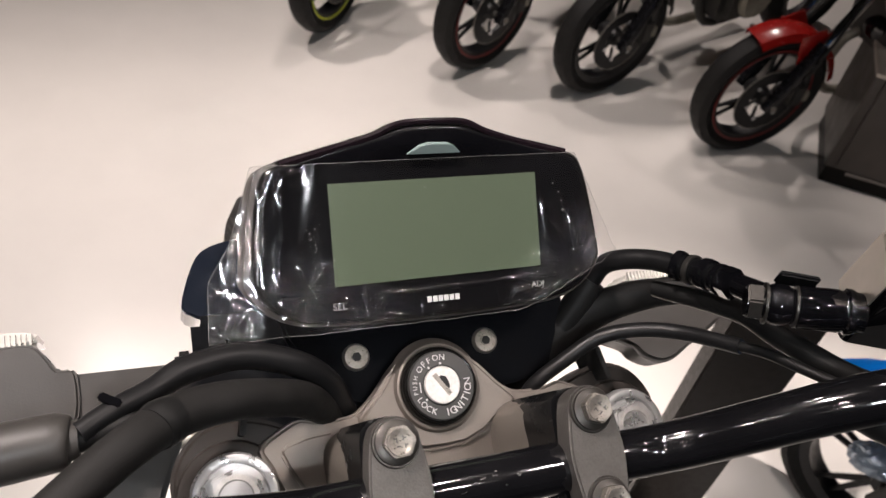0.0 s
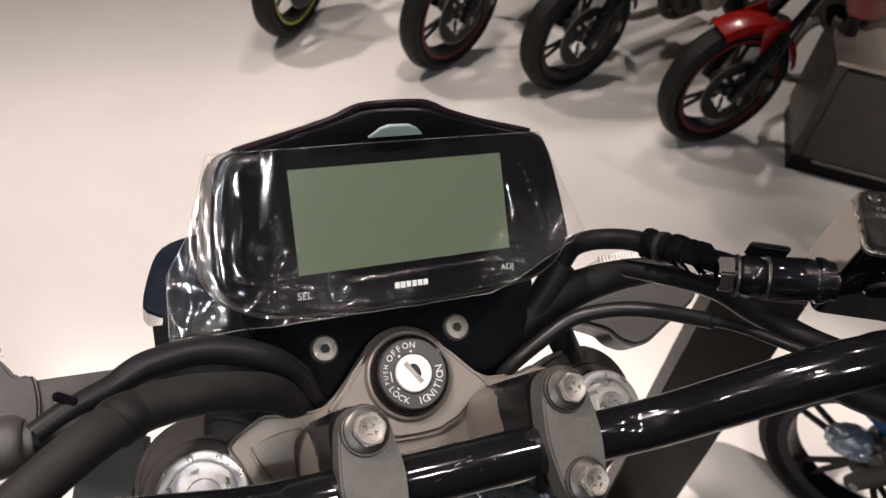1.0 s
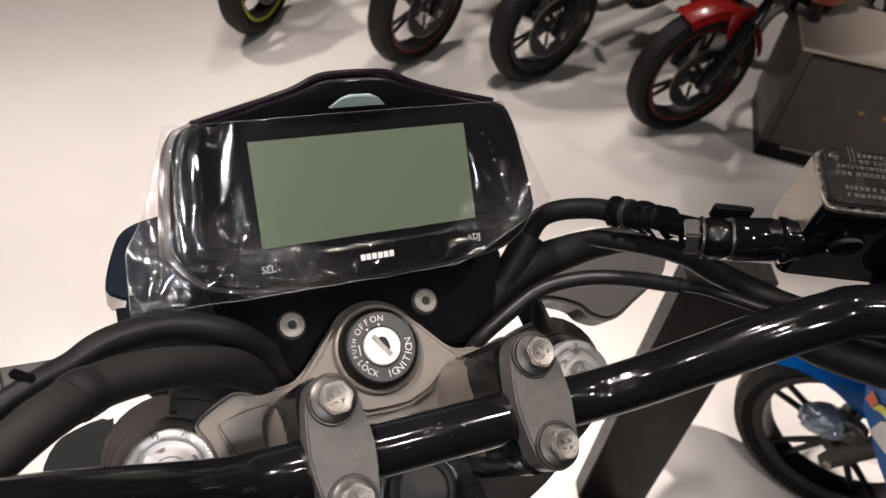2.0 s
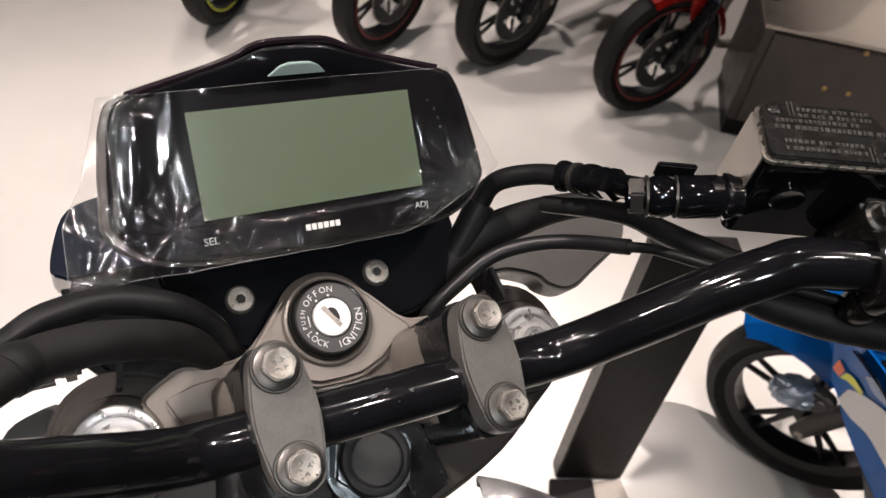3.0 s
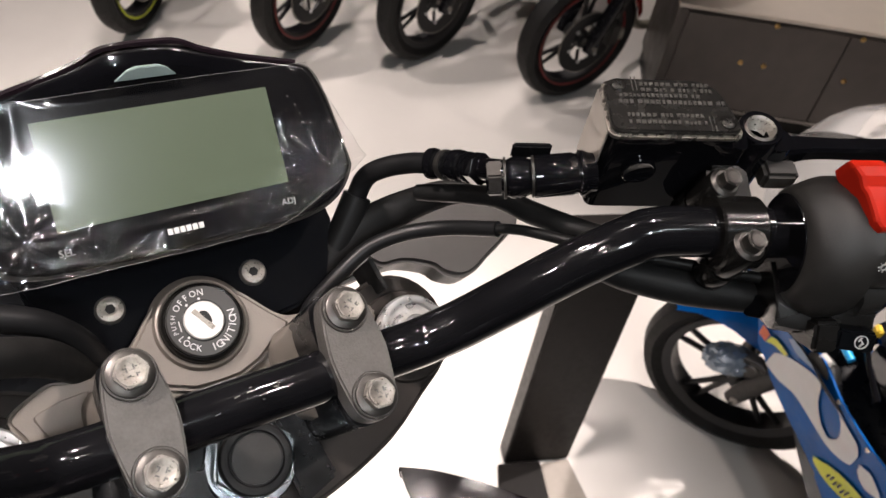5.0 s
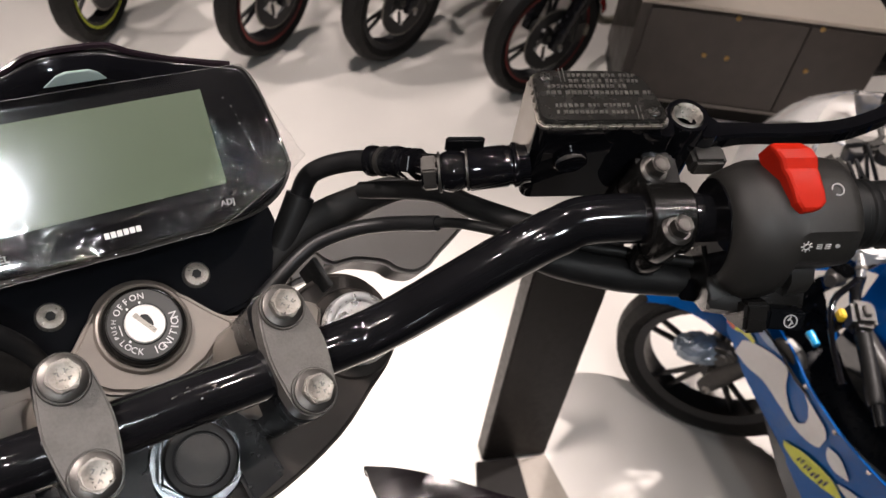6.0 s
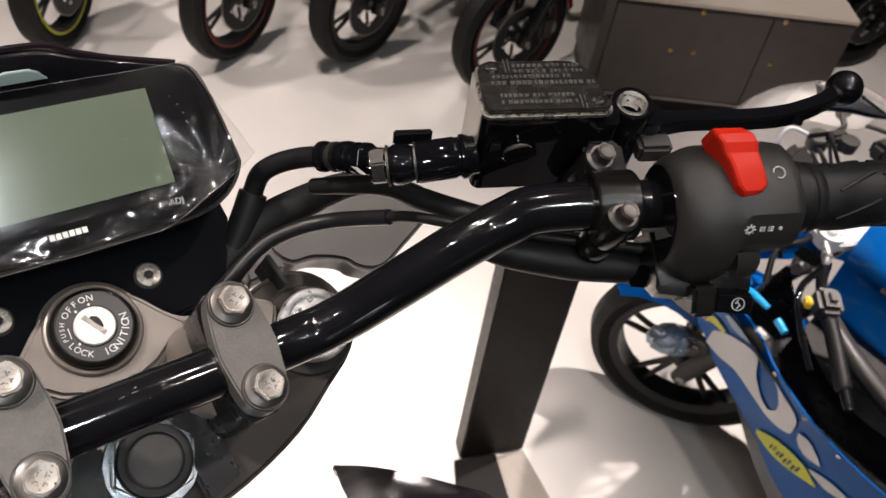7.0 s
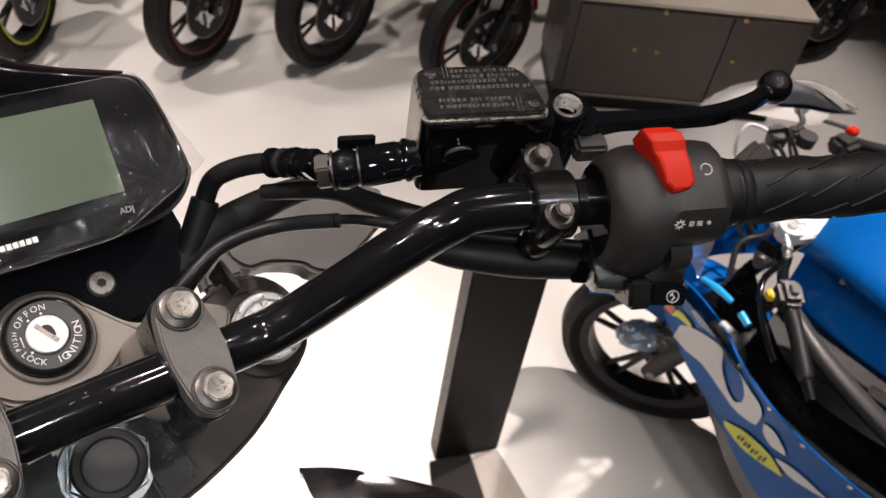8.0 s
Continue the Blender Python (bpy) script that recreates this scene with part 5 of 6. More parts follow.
# ---- background motorcycles ----
def wheel_parts(owner, centre, across, radius, stripe, discs=(1,), spokes=3):
    f = along(centre, across)
    r = radius
    w = thing_part("front_wheel", owner)
    part("tyre", lathe([(r - 0.070, -0.036), (r - 0.040, -0.054), (r - 0.012, -0.038), (r, 0.0), (r - 0.012, 0.038), (r - 0.040, 0.054), (r - 0.070, 0.036), (r - 0.073, 0.0), (r - 0.070, -0.036)], f, 56, None, False), TYRE, w)
    part("rim", lathe([(r - 0.094, -0.034), (r - 0.068, -0.042), (r - 0.071, 0.0), (r - 0.068, 0.042), (r - 0.094, 0.034), (r - 0.088, 0.0), (r - 0.094, -0.034)], f, 56, None, False), RIM, w)
    if stripe:
        for s in (-1, 1):
            part("rim_stripe", lathe([(r - 0.080, s * 0.0420), (r - 0.071, s * 0.0435), (r - 0.071, s * 0.0420)], f, 56, None, False), stripe, w)
    part("hub", lathe([(0.0, -0.05), (0.035, -0.05), (0.042, -0.02), (0.042, 0.02), (0.035, 0.05), (0.0, 0.05)], f, 24), RIM, w)
    sp = bmesh.new()
    for i in range(spokes):
        a = 2 * math.pi * i / spokes + 0.4
        for da in (-0.13, 0.13):
            p0 = f @ Vector((0.035 * math.cos(a), 0.035 * math.sin(a), 0.012))
            p1 = f @ Vector(((r - 0.085) * math.cos(a + da), (r - 0.085) * math.sin(a + da), 0.006))
            sweep([p0, p1], [0.011, 0.008], 8, 2, sp)
    part("spokes", sp, RIM, w)
    for s in discs:
        part("brake_disc", lathe([(0.085, s * 0.062), (0.140, s * 0.062), (0.140, s * 0.067), (0.085, s * 0.067), (0.085, s * 0.062)], f, 48, None, False), DISC, w)
        car = bmesh.new()
        for i in range(6):
            a = 2 * math.pi * i / 6
            sweep([f @ Vector((0.04 * math.cos(a), 0.04 * math.sin(a), s * 0.05)), f @ Vector((0.09 * math.cos(a + 0.2), 0.09 * math.sin(a + 0.2), s * 0.064))], 0.008, 6, 2, car)
        part("disc_carrier", car, ENGINE, w)
        for i in range(6):
            a = 2 * math.pi * i / 6 + 0.25
            part("disc_stud", lathe([(0.0, 0.0), (0.009, 0.0), (0.008, s * 0.006), (0.0, s * 0.007)], f @ Matrix.Translation((0.088 * math.cos(a), 0.088 * math.sin(a), s * 0.067)), 10), CHROME, w, "bright disc stud")
        part("disc_edge", lathe([(0.1395, s * 0.0615), (0.1425, s * 0.0615), (0.1425, s * 0.0675), (0.1395, s * 0.0675), (0.1395, s * 0.0615)], f, 48, None, False), STEEL, w)
    return w


def thing_part(name, owner):
    ob = new(name)
    ob.empty_display_size = 0.05
    ob.parent = owner
    return ob


def road_bike(name, label, x, y, yaw, stripe, fender, tank, shine, rim_radius=0.295, stance=None):
    """A parked motorcycle: the heading points from its tail to its front wheel."""
    m = pose(x, y, 0, 0, 0, yaw)
    b = thing(name, m, label, "motorcycle", "parked motorcycles")
    ax = Vector((0, 0, rim_radius))
    wheel_parts(b, ax, (0, 1, 0), rim_radius, stripe)
    back = Vector((-0.42, 0, 0.91)).normalized()
    for s in (-1, 1):
        base = ax + Vector((0.0, s * 0.095, 0))
        fk = thing_part("fork_leg", b)
        part("slider", sweep([base - back * 0.03, base + back * 0.05, base + back * 0.30], [0.024, 0.030, 0.030], 16, 3), FORKTUBE, fk)
        part("stanchion", sweep([base + back * 0.28, base + back * 0.62], 0.0205, 16, 2), shine, fk)
    part("axle", sweep([ax + Vector((0, -0.13, 0)), ax + Vector((0, 0.13, 0))], 0.011, 12, 2), STEEL, b)
    part("brake_caliper", block((0.07, 0.05, 0.11), Matrix.Translation(ax + Vector((-0.125, 0.075, 0.03))), 0.012), ENGINE, b)
    part("caliper_bridge", block((0.03, 0.062, 0.05), Matrix.Translation(ax + Vector((-0.155, 0.075, 0.03))), 0.006), ENGINEPALE, b)
    part("brake_hose", sweep([ax + Vector((-0.13, 0.09, 0.08)), ax + Vector((-0.10, 0.13, 0.20)), ax + Vector((-0.16, 0.12, 0.38)), ax + Vector((-0.26, 0.06, 0.56))], 0.006, 8, 5), RUBBER, b)
    rows = []
    for i in range(10):
        a = radians(62 + 11.5 * i)
        rr = rim_radius + 0.022
        rows.append([ax + Vector((rr * math.cos(a) * (1 - k * k * 9), w, rr * math.sin(a) * (1 - k * k * 9))) for w, k in ((-0.068, 0.12), (-0.055, 0.06), (-0.02, 0.01), (0.02, 0.01), (0.055, 0.06), (0.068, 0.12))])
    part("front_fender", sheet(rows, 0.004), fender, b)
    for s in (-1, 1):
        part("fender_stay", prism([(-0.13, 0.16), (-0.05, 0.18), (-0.02, 0.30), (-0.12, 0.33), (-0.19, 0.22)], -0.004, 0.004, Matrix.Translation(ax + Vector((0, s * 0.074, 0))) @ pose(0, 0, 0, 90, 0, 0) , 0.002), fender, b)
    yk = ax + back * 0.60
    part("lower_yoke", block((0.08, 0.25, 0.05), Matrix.Translation(yk) @ pose(0, 0, 0, 0, -25, 0), 0.012), ENGINE, b)
    # radiator, engine, exhaust
    part("radiator", block((0.05, 0.26, 0.24), Matrix.Translation((-0.42, 0, 0.62)) @ pose(0, 0, 0, 0, 12, 0), 0.01), ENGINE, b)
    eng = block((0.34, 0.26, 0.26), Matrix.Translation((-0.72, 0, 0.40)), 0.04)
    part("crankcase", eng, ENGINE, b)
    fins = bmesh.new()
    for i in range(7):
        block((0.17, 0.20, 0.008), Matrix.Translation((-0.60, 0, 0.52 + 0.022 * i)) @ pose(0, 0, 0, 0, 14, 0), 0, fins)
    part("cylinder_fins", fins, ENGINEPALE, b)
    part("clutch_cover", lathe([(0.0, 0.0), (0.095, 0.0), (0.10, 0.02), (0.085, 0.04), (0.0, 0.045)], along((-0.72, 0.13, 0.40), (0, 1, 0)), 28), ENGINEPALE, b)
    part("alternator_cover", lathe([(0.0, 0.0), (0.085, 0.0), (0.09, 0.02), (0.075, 0.04), (0.0, 0.045)], along((-0.72, -0.13, 0.40), (0, -1, 0)), 28), ENGINEPALE, b)
    part("horn", lathe([(0.0, 0.0), (0.045, 0.0), (0.045, 0.02), (0.02, 0.035), (0.0, 0.035)], along((-0.36, 0.07, 0.62), (1, 0.3, 0)), 20), GLOSSBLACK, b)
    part("exhaust_pipe", sweep([(-0.50, -0.03, 0.56), (-0.38, -0.06, 0.48), (-0.38, -0.08, 0.30), (-0.52, -0.12, 0.17), (-0.90, -0.14, 0.17), (-1.15, -0.17, 0.24)], [0.02, 0.02, 0.02, 0.022, 0.024, 0.045], 14, 6), ENGINEPALE, b)
    part("frame_tube", sweep([(-0.34, 0, 0.92), (-0.46, 0, 0.72), (-0.50, 0, 0.42), (-0.62, 0, 0.22), (-0.95, 0, 0.22)], 0.022, 12, 5), ENGINE, b)
    t = loft_x([(-0.30, 0.05, 0.86, 0.06), (-0.42, 0.14, 0.88, 0.12), (-0.62, 0.15, 0.90, 0.13), (-0.85, 0.09, 0.84, 0.08)])
    part("tank", t, tank, b)
    part("seat", loft_x([(-0.84, 0.10, 0.80, 0.04), (-1.05, 0.13, 0.79, 0.05), (-1.30, 0.11, 0.84, 0.05), (-1.50, 0.06, 0.90, 0.03)]), MATTBLACK, b)
    for s in (-1, 1):
        part("shroud", sheet(fine_rows([[Vector((-0.22, s * 0.16, 0.80)), Vector((-0.40, s * 0.19, 0.84)), Vector((-0.60, s * 0.17, 0.82))], [Vector((-0.30, s * 0.17, 0.68)), Vector((-0.42, s * 0.19, 0.66)), Vector((-0.58, s * 0.16, 0.70))]], 3, 3), 0.004), tank, b)
    part("headlight", lathe([(0.0, -0.06), (0.06, -0.06), (0.085, 0.0), (0.09, 0.04), (0.07, 0.055), (0.0, 0.06)], along((-0.16, 0, 0.93), (1, 0, -0.1)), 28), GLOSSBLACK, b)
    part("rear_tyre", lathe([(r2, w2) for r2, w2 in ((0.215, -0.045), (0.255, -0.068), (0.284, -0.045), (0.295, 0.0), (0.284, 0.045), (0.255, 0.068), (0.215, 0.045), (0.215, -0.045))], along((-1.34, 0, 0.295), (0, 1, 0)), 48, None, False), TYRE, b)
    part("rear_rim", lathe([(0.19, -0.045), (0.216, -0.05), (0.216, 0.05), (0.19, 0.045), (0.19, -0.045)], along((-1.34, 0, 0.295), (0, 1, 0)), 48, None, False), RIM, b)
    part("swingarm", sweep([(-0.92, 0.11, 0.38), (-1.34, 0.11, 0.295)], 0.025, 10, 2), ENGINE, b)
    part("side_stand", sweep([(-0.80, 0.13, 0.24), (-0.82, 0.26, 0.0)], 0.010, 10, 2), STEEL, b)
    part("handlebar", sweep([(-0.42, 0.36, 1.03), (-0.36, 0.22, 1.06), (-0.32, 0.08, 1.0), (-0.32, -0.08, 1.0), (-0.36, -0.22, 1.06), (-0.42, -0.36, 1.03)], 0.012, 12, 5), MATTBLACK, b)
    return b


def loft_x(stations, seg=20):
    """A smooth body along x: each station is (x, half width, middle height, half height)."""
    bm = bmesh.new()
    rings = []
    dense = smooth_path([(s[0], s[1], s[2]) for s in stations], 4)
    hh = smooth_path([(s[0], s[3], 0) for s in stations], 4)
    for p, h in zip(dense, hh):
        rings.append([bm.verts.new((p.x, p.y * math.cos(a), p.z + h.y * math.sin(a))) for a in (2 * math.pi * j / seg for j in range(seg))])
    for a, b in zip(rings, rings[1:]):
        for j in range(seg):
            bm.faces.new((a[j], a[(j + 1) % seg], b[(j + 1) % seg], b[j]))
    bm.faces.new(rings[0])
    bm.faces.new(rings[-1])
    return bm


road_bike("motorcycle", "parked motorcycle with red fender and black wheels", 1.089, 2.995, 205.5, REDTAPE, REDPAINT, REDPAINT, FORKCHROME)
road_bike("motorcycle", "parked black motorcycle with thin red rim line", 0.47, 3.242, 220.3, None, MATTBLACK, GLOSSBLACK, FORKTUBE)
road_bike("motorcycle", "parked black motorcycle with red rim stripe", -0.088, 3.267, 232.1, REDTAPE, MATTBLACK, GLOSSBLACK, FORKTUBE)
road_bike("motorcycle", "parked black motorcycle with lime rim stripe", -0.819, 3.362, 253.1, LIMETAPE, MATTBLACK, GLOSSBLACK, FORKTUBE)
road_bike("motorcycle", "parked blue motorcycle with gold fork behind the podium", 1.95, 3.55, 205, None, MATTBLACK, BLUEPAINT, GOLD)
road_bike("motorcycle", "parked black motorcycle beyond the podium", 2.95, 3.20, 190, None, MATTBLACK, GLOSSBLACK, FORKCHROME)

# ---- blue sport motorcycle ----
blue = thing("sport_motorcycle", ID, "metallic blue faired sport motorcycle with silver and lime graphics", "motorcycle", "parked motorcycles")
BC = Vector((1.242, 1.257, 0.295))
BH = Vector((math.cos(radians(146)), math.sin(radians(146)), 0))
BL = Vector((-BH.y, BH.x, 0))
UP = Vector((0, 0, 1))
wheel_parts(blue, BC, BL, 0.295, None, (), 5)
fork_way = (UP * 0.91 - BH * 0.42).normalized()
for s in (-1, 1):
    foot = BC + BL * (0.095 * s)
    leg = thing_part("fork_leg", blue)
    part("slider", sweep([foot - fork_way * 0.02 + BL * 0.01 * s, foot + fork_way * 0.05, foot + fork_way * 0.30], [0.022, 0.028, 0.028], 16, 3), ENGINE, leg)
    part("stanchion", sweep([foot + fork_way * 0.28, foot + fork_way * 0.72], 0.0205, 16, 2), FORKTUBE, leg)
part("axle", sweep([BC - BL * 0.12, BC + BL * 0.125], 0.012, 14, 2), STEEL, blue)
# caliper: a carrier with two lobes and a pad bridge, in a loose clear wrap
CALI = basis((1.140, 1.200, 0.425), BH * 0.9 - UP * 0.3, UP)
cal = prism(curved([(-0.085, -0.010), (-0.06, 0.022), (-0.01, 0.030), (0.03, 0.026), (0.055, 0.010), (0.050, -0.018), (0.010, -0.030), (-0.05, -0.026)], 3), -0.022, 0.022, CALI, 0.008, segments=3)
caliper = part("brake_caliper", cal, ENGINE, blue, "dark brake caliper in clear wrap")
for x in (-0.045, 0.0):
    part("piston_lobe", lathe([(0.0, 0.0), (0.019, 0.0), (0.019, 0.010), (0.015, 0.014), (0.0, 0.014)], CALI @ Matrix.Translation((x, 0, -0.034)), 20), ENGINE, caliper)
wrap = bmesh.new()
bmesh.ops.create_icosphere(wrap, subdivisions=4, radius=1.0)
for v in wrap.verts:
    n = 1 + 0.22 * (1 - abs(noise.noise(v.co * 3.1)) * 2) ** 2 * 0.6
    v.co = CALI @ (Vector((0.012 + 0.066 * v.co.x, 0.036 * v.co.y, 0.046 * v.co.z)) * n)
part("wrap", wrap, WRAP, caliper, "crumpled silvery plastic wrap", sharp=20)
rows = []
for i in range(12):
    a = radians(38 + 10.0 * i)
    row = []
    skirt = min(0.48, 0.12 + 0.0085 * max(0.0, 10.0 * i - 2))
    for w, k in ((-0.085, skirt), (-0.075, 0.13), (-0.06, 0.05), (-0.02, 0.0), (0.02, 0.0), (0.06, 0.05), (0.075, 0.13), (0.085, skirt)):
        rr = 0.35 * (1 - k)
        row.append(BC + BH * (rr * math.cos(a)) + UP * (rr * math.sin(a)) + BL * w)
    rows.append(row)
part("front_fender", sheet(rows, 0.004), BLUEPAINT, blue, "glossy blue front fender")

# left fairing: three long lines, top, waist and lower edge
TOPL = [(1.020, 1.129, 0.80), (1.045, 1.035, 0.84), (1.058, 0.895, 0.86), (1.062, 0.800, 0.85), (1.090, 0.705, 0.83), (1.130, 0.635, 0.81), (1.198, 0.555, 0.78), (1.290, 0.465, 0.75)]
MIDL = [(1.055, 1.106, 0.72), (1.075, 1.051, 0.72), (1.080, 0.975, 0.71), (1.100, 0.870, 0.68), (1.130, 0.775, 0.65), (1.175, 0.690, 0.62), (1.250, 0.595, 0.58), (1.350, 0.500, 0.55)]
LOWL = [(1.085, 1.097, 0.64), (1.105, 1.060, 0.61), (1.112, 1.005, 0.59), (1.150, 0.925, 0.54), (1.180, 0.840, 0.50), (1.205, 0.750, 0.46), (1.245, 0.660, 0.43), (1.330, 0.540, 0.40)]
GRID = fine_rows([[Vector(p) for p in r] for r in (TOPL, MIDL, LOWL)], 4, 6)
part("left_fairing", sheet(GRID, 0.004), BLUEPAINT, blue, "metallic blue left fairing")


def on_fairing(u, v, lift=0.0):
    """A place on the left fairing: u from nose to tail, v from top to bottom, each 0 to 1."""
    nu, nv = len(GRID[0]) - 1, len(GRID) - 1
    x, y = max(0, min(u, 1)) * nu, max(0, min(v, 1)) * nv
    i, j = min(int(x), nu - 1), min(int(y), nv - 1)
    a, b, c, d = GRID[j][i], GRID[j][i + 1], GRID[j + 1][i], GRID[j + 1][i + 1]
    p = a.lerp(b, x - i).lerp(c.lerp(d, x - i), y - j)
    n = (b - a).cross(c - a).normalized()
    if n.dot(Vector((-0.6, -0.5, 0.6))) < 0:
        n = -n
    return p + n * lift


def decal(name, left, right, mat, lift=0.008, steps=10, label=""):
    """A printed patch on the fairing between two edges, each a list of (u, v)."""
    le, ri = [[Vector((u, v, 0)) for u, v in e] for e in (left, right)]
    le, ri = smooth_path(le, steps), smooth_path(ri, steps)
    rows = [[on_fairing(*(a.lerp(b, k / 4)).xy, lift) for k in range(5)] for a, b in zip(le, ri)]
    return part(name, sheet(rows, 0), mat, blue, label)


decal("silver_stripe", [(0.15, 0.99), (0.286, 0.77), (0.366, 0.53), (0.446, 0.45), (0.51, 0.42)], [(0.20, 0.60), (0.29, 0.27), (0.36, 0.13), (0.41, 0.25), (0.464, 0.34)], SILVERPAINT, label="silver fairing graphic")
decal("silver_bend", [(0.51, 0.42), (0.55, 0.375), (0.589, 0.29), (0.588, 0.23)], [(0.464, 0.34), (0.50, 0.345), (0.512, 0.30), (0.516, 0.25)], SILVERPAINT)
decal("silver_arm", [(0.588, 0.23), (0.575, 0.14), (0.545, 0.08), (0.50, 0.07)], [(0.516, 0.25), (0.505, 0.18), (0.475, 0.10), (0.445, 0.065)], SILVERPAINT)
decal("silver_tail", [(0.60, 0.18), (0.64, 0.15), (0.69, 0.20), (0.714, 0.25)], [(0.615, 0.25), (0.64, 0.29), (0.675, 0.305), (0.714, 0.26)], SILVERPAINT)
decal("silver_tail", [(0.705, 0.38), (0.745, 0.31), (0.79, 0.285), (0.85, 0.29)], [(0.72, 0.405), (0.765, 0.41), (0.80, 0.37), (0.85, 0.30)], SILVERPAINT)
decal("pale_stripe", [(0.205, 0.24), (0.26, 0.24), (0.32, 0.13)], [(0.225, 0.10), (0.28, 0.12), (0.35, 0.05)], PALEBLUE, 0.0085)
decal("lime_band", [(0.535, 0.73), (0.59, 0.49), (0.68, 0.40), (0.75, 0.47)], [(0.55, 0.81), (0.616, 0.75), (0.70, 0.59), (0.752, 0.49)], LIMEDECAL, 0.009, label="lime band with dark mark")
decal("lime_flash", [(0.10, 0.68), (0.16, 0.56), (0.25, 0.42)], [(0.13, 0.50), (0.175, 0.42), (0.25, 0.36)], LIMEDECAL, 0.009)
decal("orange_flash", [(0.02, 0.70), (0.09, 0.69)], [(0.06, 0.45), (0.12, 0.50)], ORANGEDECAL, 0.0085)
for i in range(4):
    u0, v0 = 0.600 + 0.027 * i, 0.60 - 0.03 * i
    for du, dv in ((0.0, 0.03), (0.010, -0.01)):
        decal("band_mark", [(u0 + du, v0 + dv + 0.045), (u0 + du + 0.007, v0 + dv + 0.045)], [(u0 + du - 0.004, v0 + dv - 0.045), (u0 + du + 0.003, v0 + dv - 0.045)], GLOSSBLACK, 0.0105, 3)
for u in (0.43, 0.57, 0.72, 0.866):
    f = along(on_fairing(u, 0.03, 0.004), (-0.5, -0.3, 0.8))
    part("fairing_screw", lathe([(0.0, 0.0), (0.0055, 0.0), (0.0048, 0.003), (0.0, 0.004)], f, 14), STEEL, blue)
sig = sweep([(1.050, 0.918, 0.832), (1.060, 0.898, 0.846), (1.068, 0.865, 0.846), (1.074, 0.845, 0.834)], [0.010, 0.018, 0.018, 0.010], 18, 4, squash=0.7)
part("turn_signal", sig, PINGREY, blue, "grey turn signal with clear lens")
part("signal_lens", sweep([(1.058, 0.902, 0.856), (1.066, 0.872, 0.857)], [0.009, 0.009], 14, 3, squash=0.6), RIBLENS, blue)

# nose, cockpit floor, frame spar and right fairing
nose = [[(1.002, 1.129, 0.80), (1.08, 1.28, 0.76), (1.28, 1.42, 0.74), (1.50, 1.40, 0.74)],
        [(1.048, 1.106, 0.72), (1.10, 1.25, 0.69), (1.29, 1.38, 0.68), (1.50, 1.36, 0.68)],
        [(1.093, 1.097, 0.64), (1.16, 1.20, 0.62), (1.31, 1.32, 0.60), (1.50, 1.32, 0.60)]]
part("nose_fairing", sheet(fine_rows([[Vector(p) for p in r] for r in nose]), 0.004), BLUEPAINT, blue)
inner = [[(1.020, 1.030, 0.83), (1.034, 0.905, 0.85), (1.062, 0.800, 0.83), (1.150, 0.655, 0.79), (1.320, 0.490, 0.74)],
         [(1.150, 1.080, 0.74), (1.150, 0.950, 0.72), (1.160, 0.840, 0.69), (1.230, 0.720, 0.66), (1.380, 0.560, 0.64)],
         [(1.320, 1.180, 0.74), (1.280, 0.990, 0.72), (1.280, 0.860, 0.70), (1.330, 0.760, 0.68), (1.450, 0.640, 0.66)]]
part("inner_panel", sheet(fine_rows([[Vector(p) for p in r] for r in inner]), 0.004), BLACKPANEL, blue, "black inner fairing panel")
part("frame_spar", sweep([(1.200, 0.900, 0.90), (1.205, 0.790, 0.89), (1.240, 0.690, 0.87), (1.285, 0.600, 0.85), (1.340, 0.510, 0.83)], [0.016, 0.020, 0.022, 0.022, 0.022], 14, 4, squash=1.6), PINGREY, blue, "grey frame spar")
rf = [[(1.50, 1.40, 0.74), (1.66, 1.30, 0.84), (1.70, 1.05, 0.80)], [(1.50, 1.34, 0.62), (1.64, 1.24, 0.62), (1.68, 1.00, 0.60)]]
part("right_fairing", sheet(fine_rows([[Vector(p) for p in r] for r in rf]), 0.004), BLUEPAINT, blue)
part("engine_block", block((0.22, 0.36, 0.30), pose(1.50, 1.00, 0.42, 0, 0, 38), 0.04), ENGINE, blue)
belly = [[(1.149, 0.924, 0.54), (1.186, 0.802, 0.50), (1.226, 0.700, 0.46), (1.293, 0.598, 0.42), (1.365, 0.502, 0.40)], [(1.190, 0.930, 0.47), (1.225, 0.830, 0.38), (1.280, 0.740, 0.30), (1.350, 0.640, 0.26), (1.420, 0.540, 0.25)]]
part("belly_panel", sheet(fine_rows([[Vector(p) for p in r] for r in belly]), 0.004), NAVY, blue, "dark navy belly panel")

# tank
tank_rows = []
for i, (cx, cy, half, top) in enumerate(((1.335, 1.050, 0.085, 1.00), (1.375, 0.990, 0.150, 1.045), (1.430, 0.900, 0.190, 1.065), (1.500, 0.800, 0.185, 1.05), (1.580, 0.690, 0.130, 0.99))):
    lx, ly = -0.788, -0.616
    tank_rows.append([Vector((cx + lx * half * k, cy + ly * half * k, top - d)) for k, d in ((0.66, 0.25), (0.98, 0.185), (1.02, 0.165), (0.88, 0.12), (0.90, 0.075), (0.98, 0.045), (0.84, 0.016), (0.4, 0.0), (0, -0.006), (-0.4, 0.0), (-0.80, 0.03), (-1.0, 0.09), (-0.98, 0.15))])
part("tank", sheet(fine_rows(tank_rows, 3, 5), 0.004), BLUEPAINT, blue, "metallic blue fuel tank")
